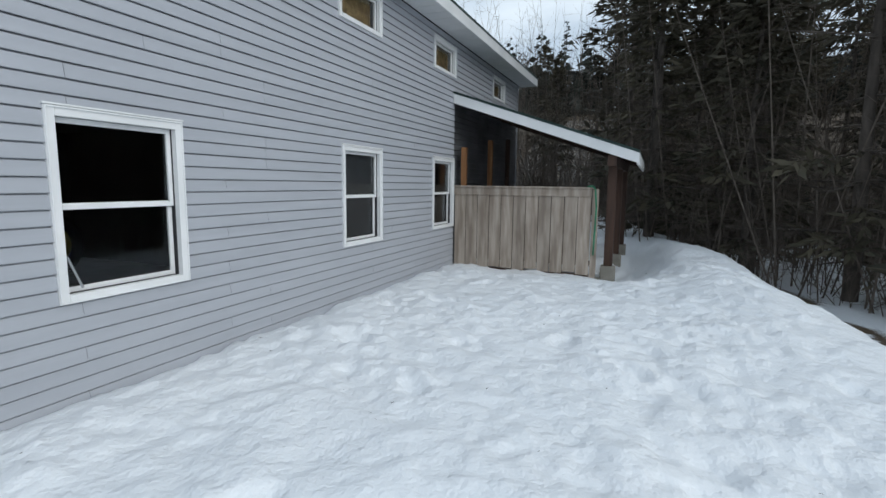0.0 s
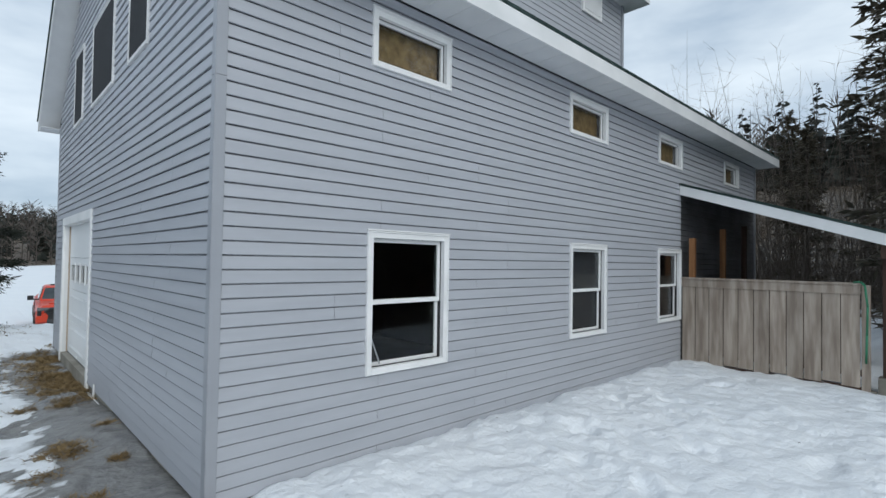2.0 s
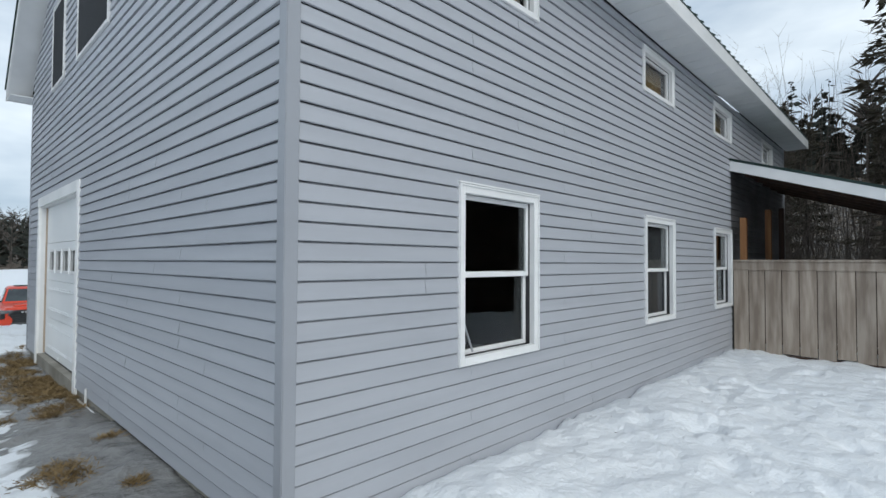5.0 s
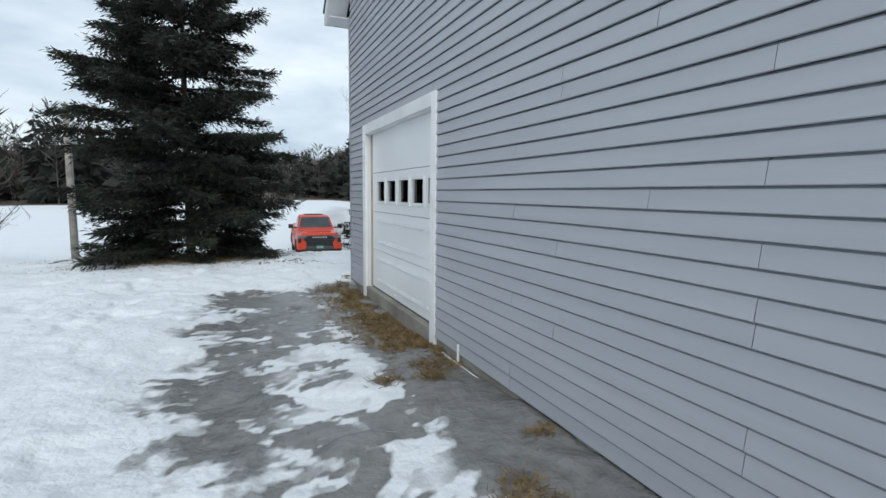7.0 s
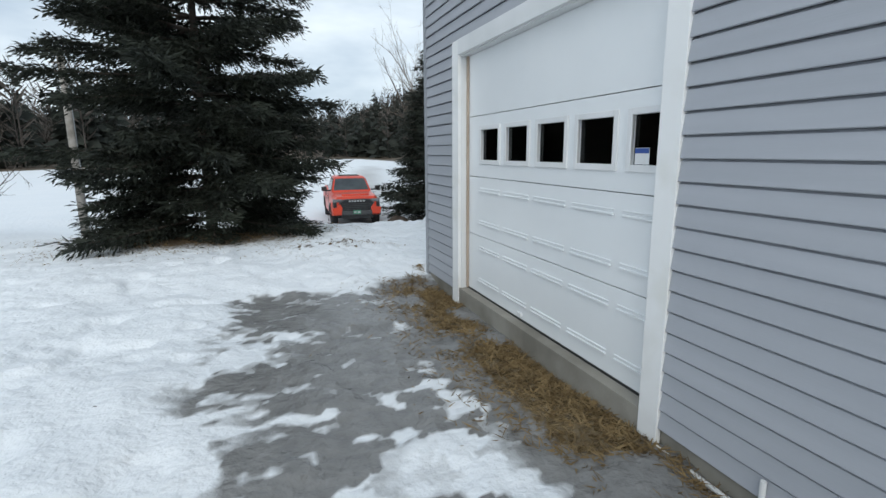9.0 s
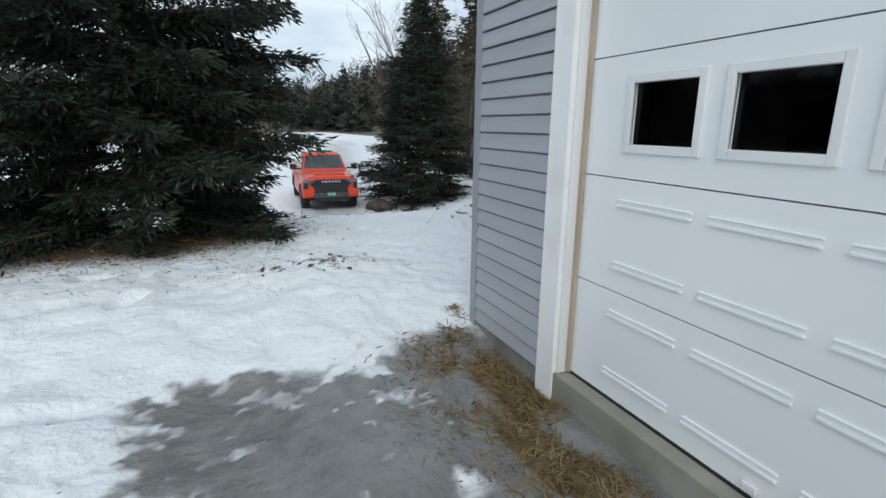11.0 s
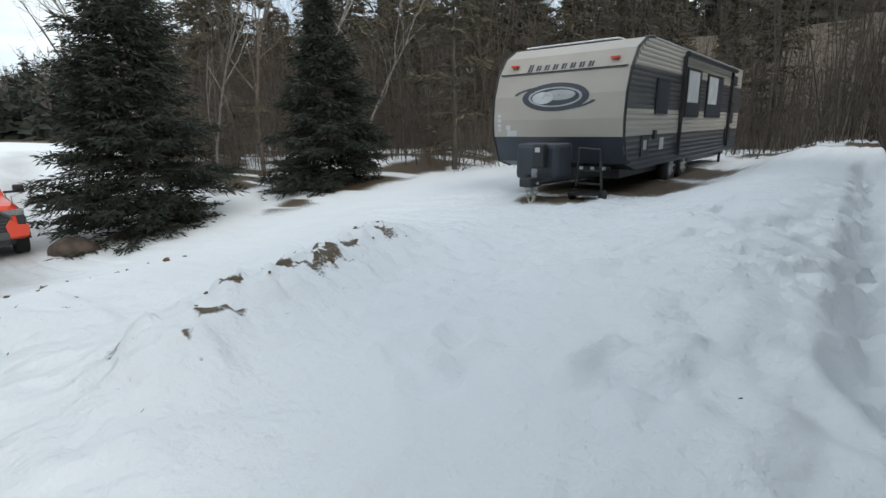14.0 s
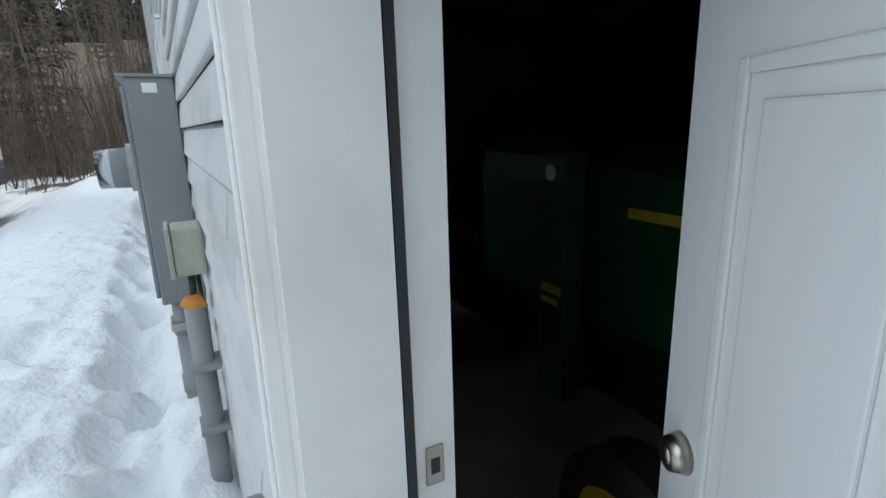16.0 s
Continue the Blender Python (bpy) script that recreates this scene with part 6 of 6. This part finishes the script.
def tractor():
    """A compact loader tractor, its nose along local x, turned towards the entry door."""
    ob = empty("garden_tractor", pose(3.43, 6.57, 0.0, rz=178))
    tagged(ob, "green compact loader tractor with yellow wheels in the dark", "tractor")
    bm = bmesh.new()
    prof = [(-0.32, 0.78), (-0.32, 1.16), (-0.30, 1.24), (-0.18, 1.30), (0.18, 1.30), (0.30, 1.24), (0.32, 1.16), (0.32, 0.78)]
    ring(bm, [[(x, y * w, 0.78 + (z - 0.78) * h) for y, z in prof] for x, w, h in ((-0.45, 1.0, 1.40), (0.4, 1.0, 1.34), (0.95, 0.95, 1.2), (1.18, 0.8, 0.98))])
    hood = part("hood", bm, TRGREEN, ob)
    for s_ in (-1, 1):
        part("stripe", boxes((0.52, 1.02, *sorted((s_ * 0.29, s_ * 0.327)), 1.22, 1.255)), TRYELLOW, hood, "yellow hood stripe")
        part("headlight", boxes((1.1, 1.19, *sorted((s_ * 0.1, s_ * 0.22)), 1.02, 1.1), bevel=0.015), LAMP, hood)
        mast = part("loader_mast", boxes((0.20, 0.36, *sorted((s_ * 0.36, s_ * 0.46)), 0.45, 1.45), bevel=0.02), TRGREEN, ob)
        part("marking_bars", boxes((0.22, 0.34, *sorted((s_ * 0.4605, s_ * 0.464)), 0.90, 0.935), (0.22, 0.32, *sorted((s_ * 0.4605, s_ * 0.464)), 0.855, 0.88)), TRYELLOW, mast, "worn yellow marking")
        part("pivot_pin", tubes(((0.28, s_ * 0.35, 1.37), (0.28, s_ * 0.475, 1.37), 0.03), seg=14), METAL, mast)
        for x, y, r, w in ((0.84, 0.56, 0.28, 0.2), (-1.0, 0.66, 0.56, 0.32)):
            wh = empty("wheel")
            wh.parent = ob
            bm = bmesh.new()
            sec = [(-w / 2, r * 0.62), (-w / 2, r * 0.88), (-w * 0.36, r), (w * 0.36, r), (w / 2, r * 0.88), (w / 2, r * 0.62)]
            ring(bm, [[(x + q * math.cos(a), s_ * y + p, r + q * math.sin(a)) for p, q in sec] for a in np.linspace(0, 2 * math.pi, 29)], False)
            bmesh.ops.remove_doubles(bm, verts=bm.verts, dist=1e-4)
            part("tyre", bm, RUBBER, wh)
            out = s_ * y + s_ * w * 0.5
            part("rim", tubes(((x, s_ * y - w * 0.4, r), (x, s_ * y + w * 0.4, r), r * 0.63), ((x, s_ * y, r), (x, out + s_ * 0.01, r), r * 0.3, r * 0.2), *[((x + r * 0.42 * math.cos(a), s_ * y, r + r * 0.42 * math.sin(a)), (x + r * 0.42 * math.cos(a), out - s_ * 0.005, r + r * 0.42 * math.sin(a)), 0.022) for a in np.linspace(0, 2 * math.pi, 7)[:-1]], seg=20), TRYELLOW, wh, "yellow wheel rim")
    part("chassis", boxes((-1.1, 1.1, -0.2, 0.2, 0.40, 0.78), bevel=0.03), BLACKP, ob)
    part("front_axle", tubes(((0.84, -0.5, 0.28), (0.84, 0.5, 0.28), 0.05), seg=10), BLACKP, ob)
    part("rear_axle", tubes(((-1.0, -0.6, 0.56), (-1.0, 0.6, 0.56), 0.07), seg=10), BLACKP, ob)
    part("mast_brace", boxes((0.22, 0.34, -0.36, 0.36, 0.47, 0.58), bevel=0.01), TRGREEN, ob)
    part("seat", boxes((-1.15, -0.75, -0.22, 0.22, 0.82, 0.95), (-1.2, -1.1, -0.22, 0.22, 0.95, 1.3), bevel=0.04), BLACKP, ob)
    part("steering_wheel", tubes(((-0.56, 0, 1.38), (-0.6, 0, 1.4), 0.17), seg=20), BLACKP, ob)


tractor()

# ---- outdoors: pole, boulder, clods, grass ----


def utility_pole():
    ob = empty("utility_pole", pose(-6.0, 17.6, float(plain(-6.0, 17.6)) - 0.1))
    tagged(ob, "weathered grey wooden utility pole with a short arm", "utility pole")
    part("pole", tubes(((0, 0, -0.3), (0.0, 0, 4.6), 0.10, 0.075), seg=14), GREYBARK, ob, smooth=True)
    part("cross_arm", boxes((-0.25, 0.12, -0.03, 0.03, 4.25, 4.29)), GREYBARK, ob)
    part("bracket", boxes((0.07, 0.22, -0.05, 0.05, 3.5, 3.66), bevel=0.01), GREYPAINT, ob)
    part("band", tubes(((0, 0, 2.2), (0, 0, 2.24), 0.1), seg=14), METAL, ob)
    part("ground_wire", tubes(((0.1, 0, 0), (0.09, 0, 3.5), 0.01), seg=6), GREYPAINT, ob)


utility_pole()
bm = bmesh.new()
bmesh.ops.create_icosphere(bm, subdivisions=4, radius=0.5)
for v in bm.verts:
    v.co = Vector((v.co.x * 1.0, v.co.y * 0.8, v.co.z * 0.72)) * (1 + 0.28 * noise.noise(v.co * 1.6) + 0.1 * noise.noise(v.co * 4.5))
rock = part("boulder", bm, ROCK, None, "brown boulder at the foot of a spruce", True)
rock.location = (3.5, 22.7, float(plain(3.5, 22.7)) + 0.08)
tagged(rock, category="boulder")


def clod(seed, size):
    bm = bmesh.new()
    bmesh.ops.create_icosphere(bm, subdivisions=2, radius=size)
    for v in bm.verts:
        v.co = Vector((v.co.x, v.co.y, v.co.z * 0.6)) * (1 + 1.1 * noise.noise(v.co * (1.6 / size) + Vector((seed, 0, 0))))
    return to_mesh("dirt_clod", bm, DIRT)


clods = [clod(i * 3.1, 0.045 + 0.012 * i) for i in range(4)]
rc = random.Random(21)
spots = [(-1.04 + rc.gauss(0, 0.42), 9.62 + rc.gauss(0, 0.2)) for _ in range(16)] + [(1.5 + 2.2 * t + rc.gauss(0, 0.1), 11.47 + 1.0 * t + rc.gauss(0, 0.14)) for t in (0, 0.03, 0.06, 0.1, 0.16, 0.3, 0.42, 0.5, 0.55, 0.62, 0.7, 0.8, 0.9, 0.95, 1.0, 1.02)] + [(0.6 + 0.17 * k + rc.gauss(0, 0.06), 14.6 + 0.05 * k + rc.gauss(0, 0.08)) for k in range(14)]
for x, y in spots:
    ob = new("dirt_clod", clods[rc.randrange(4)])
    s = rc.uniform(0.2, 0.6)
    ob.matrix_basis = pose(x, y, float(height(x, y)) + 0.008 * s, rz=rc.uniform(0, 360)) @ Matrix.Diagonal((s, s * rc.uniform(0.4, 0.9), s * 0.8, 1))
    tagged(ob, "frozen brown clod of earth and grass on snow", "dirt clod", "clods in the snow bank")


def litter(name, n, pick, seed, lo, hi, wid, mat, label, lift):
    """Loose blades lying and standing on the ground."""
    rng = np.random.default_rng(seed)
    x, y = pick(rng, n)
    p = np.stack([x, y, height(x, y) - 0.004], 1)
    a = rng.uniform(0, 2 * math.pi, len(x))
    way = np.stack([np.cos(a), np.sin(a), np.abs(rng.normal(0, lift, len(x))) + 0.05], 1)
    co, f = blades(p, way, rng.uniform(lo, hi, len(x)), np.full(len(x), wid), rng)
    tagged(new(name, mesh_from(name, co, f, mat)), label, "litter", kind="stuff")


def grass_spots(rng, n):
    x, y = -np.abs(rng.normal(0, 0.30, n * 3)) - 0.03, rng.uniform(-0.9, 8.5, n * 3)
    keep = (fbm(x * 2.2, y * 1.6, 101) > 0.42) & (y > 3.9)
    return x[keep][:n], y[keep][:n]


def tuft_spots(rng, n):
    c = rng.uniform([-0.75, -0.8], [-0.12, 4.2], (17, 2))
    i = rng.integers(0, 17, n)
    wide = rng.uniform(0.03, 0.085, 17)[i]
    return c[i, 0] + rng.normal(0, 1, n) * wide, c[i, 1] + rng.normal(0, 1, n) * wide


def needle_spots(rng, n):
    a, r = rng.uniform(0, 2 * math.pi, n), np.abs(rng.normal(1.7, 0.7, n))
    return -2.7 + r * np.cos(a), 12.8 + r * np.sin(a)


def straw_spots(rng, n):
    c = rng.normal(0, 1, (9, 2)) * [0.45, 0.22] + [-1.0, 9.65]
    i = rng.integers(0, 9, n)
    return c[i, 0] + rng.normal(0, 0.13, n), c[i, 1] + rng.normal(0, 0.08, n)


def snow_spots(rng, n):
    x, y = rng.uniform(-3, 10, n), rng.uniform(-4.5, 12.5, n)
    keep = ~((x > -0.1) & (y > -0.1) & (y < W + 0.1))
    return x[keep], y[keep]


litter("dead_grass", 9000, grass_spots, 31, 0.03, 0.10, 0.004, GRASS, "matted brown dead grass beside the foundation", 0.35)
litter("grass_tufts", 3500, tuft_spots, 32, 0.03, 0.09, 0.0035, GRASS, "thawed tufts of brown grass in the ice", 0.5)
litter("bough_litter", 6000, needle_spots, 33, 0.03, 0.10, 0.004, GRASS, "brown grass and needles under the spruce", 0.3)
litter("straw_scatter", 900, straw_spots, 35, 0.02, 0.07, 0.0022, GRASS, "brown straw scattered on the dirty snow", 0.12)
litter("snow_debris", 900, snow_spots, 34, 0.01, 0.05, 0.003, BARK, "scattered twigs and needles on the snow", 0.05)
part_edge = tubes(((-0.035, 0.3, 0.075), (-0.035, 4.55, 0.06), 0.012), ((-0.03, 4.0, 0.06), (-0.03, 4.0, 0.24), 0.012))
tagged(part("cable_strip", part_edge, WHITE, None, "white cable strip along the foot of the siding"), category="cable")

# ---- pieces of the walls ----
planks(wall_south, place_south, 0.05, L - 0.08, EAVE, south_holes, SIDING, 3)
planks(wall_gable, place_gable, 0.05, W - 0.05, GTOP + PITCH * W / 2, gable_holes + [(4.60, 7.31, -1, 2.44)], SIDING, 5, gable=True)
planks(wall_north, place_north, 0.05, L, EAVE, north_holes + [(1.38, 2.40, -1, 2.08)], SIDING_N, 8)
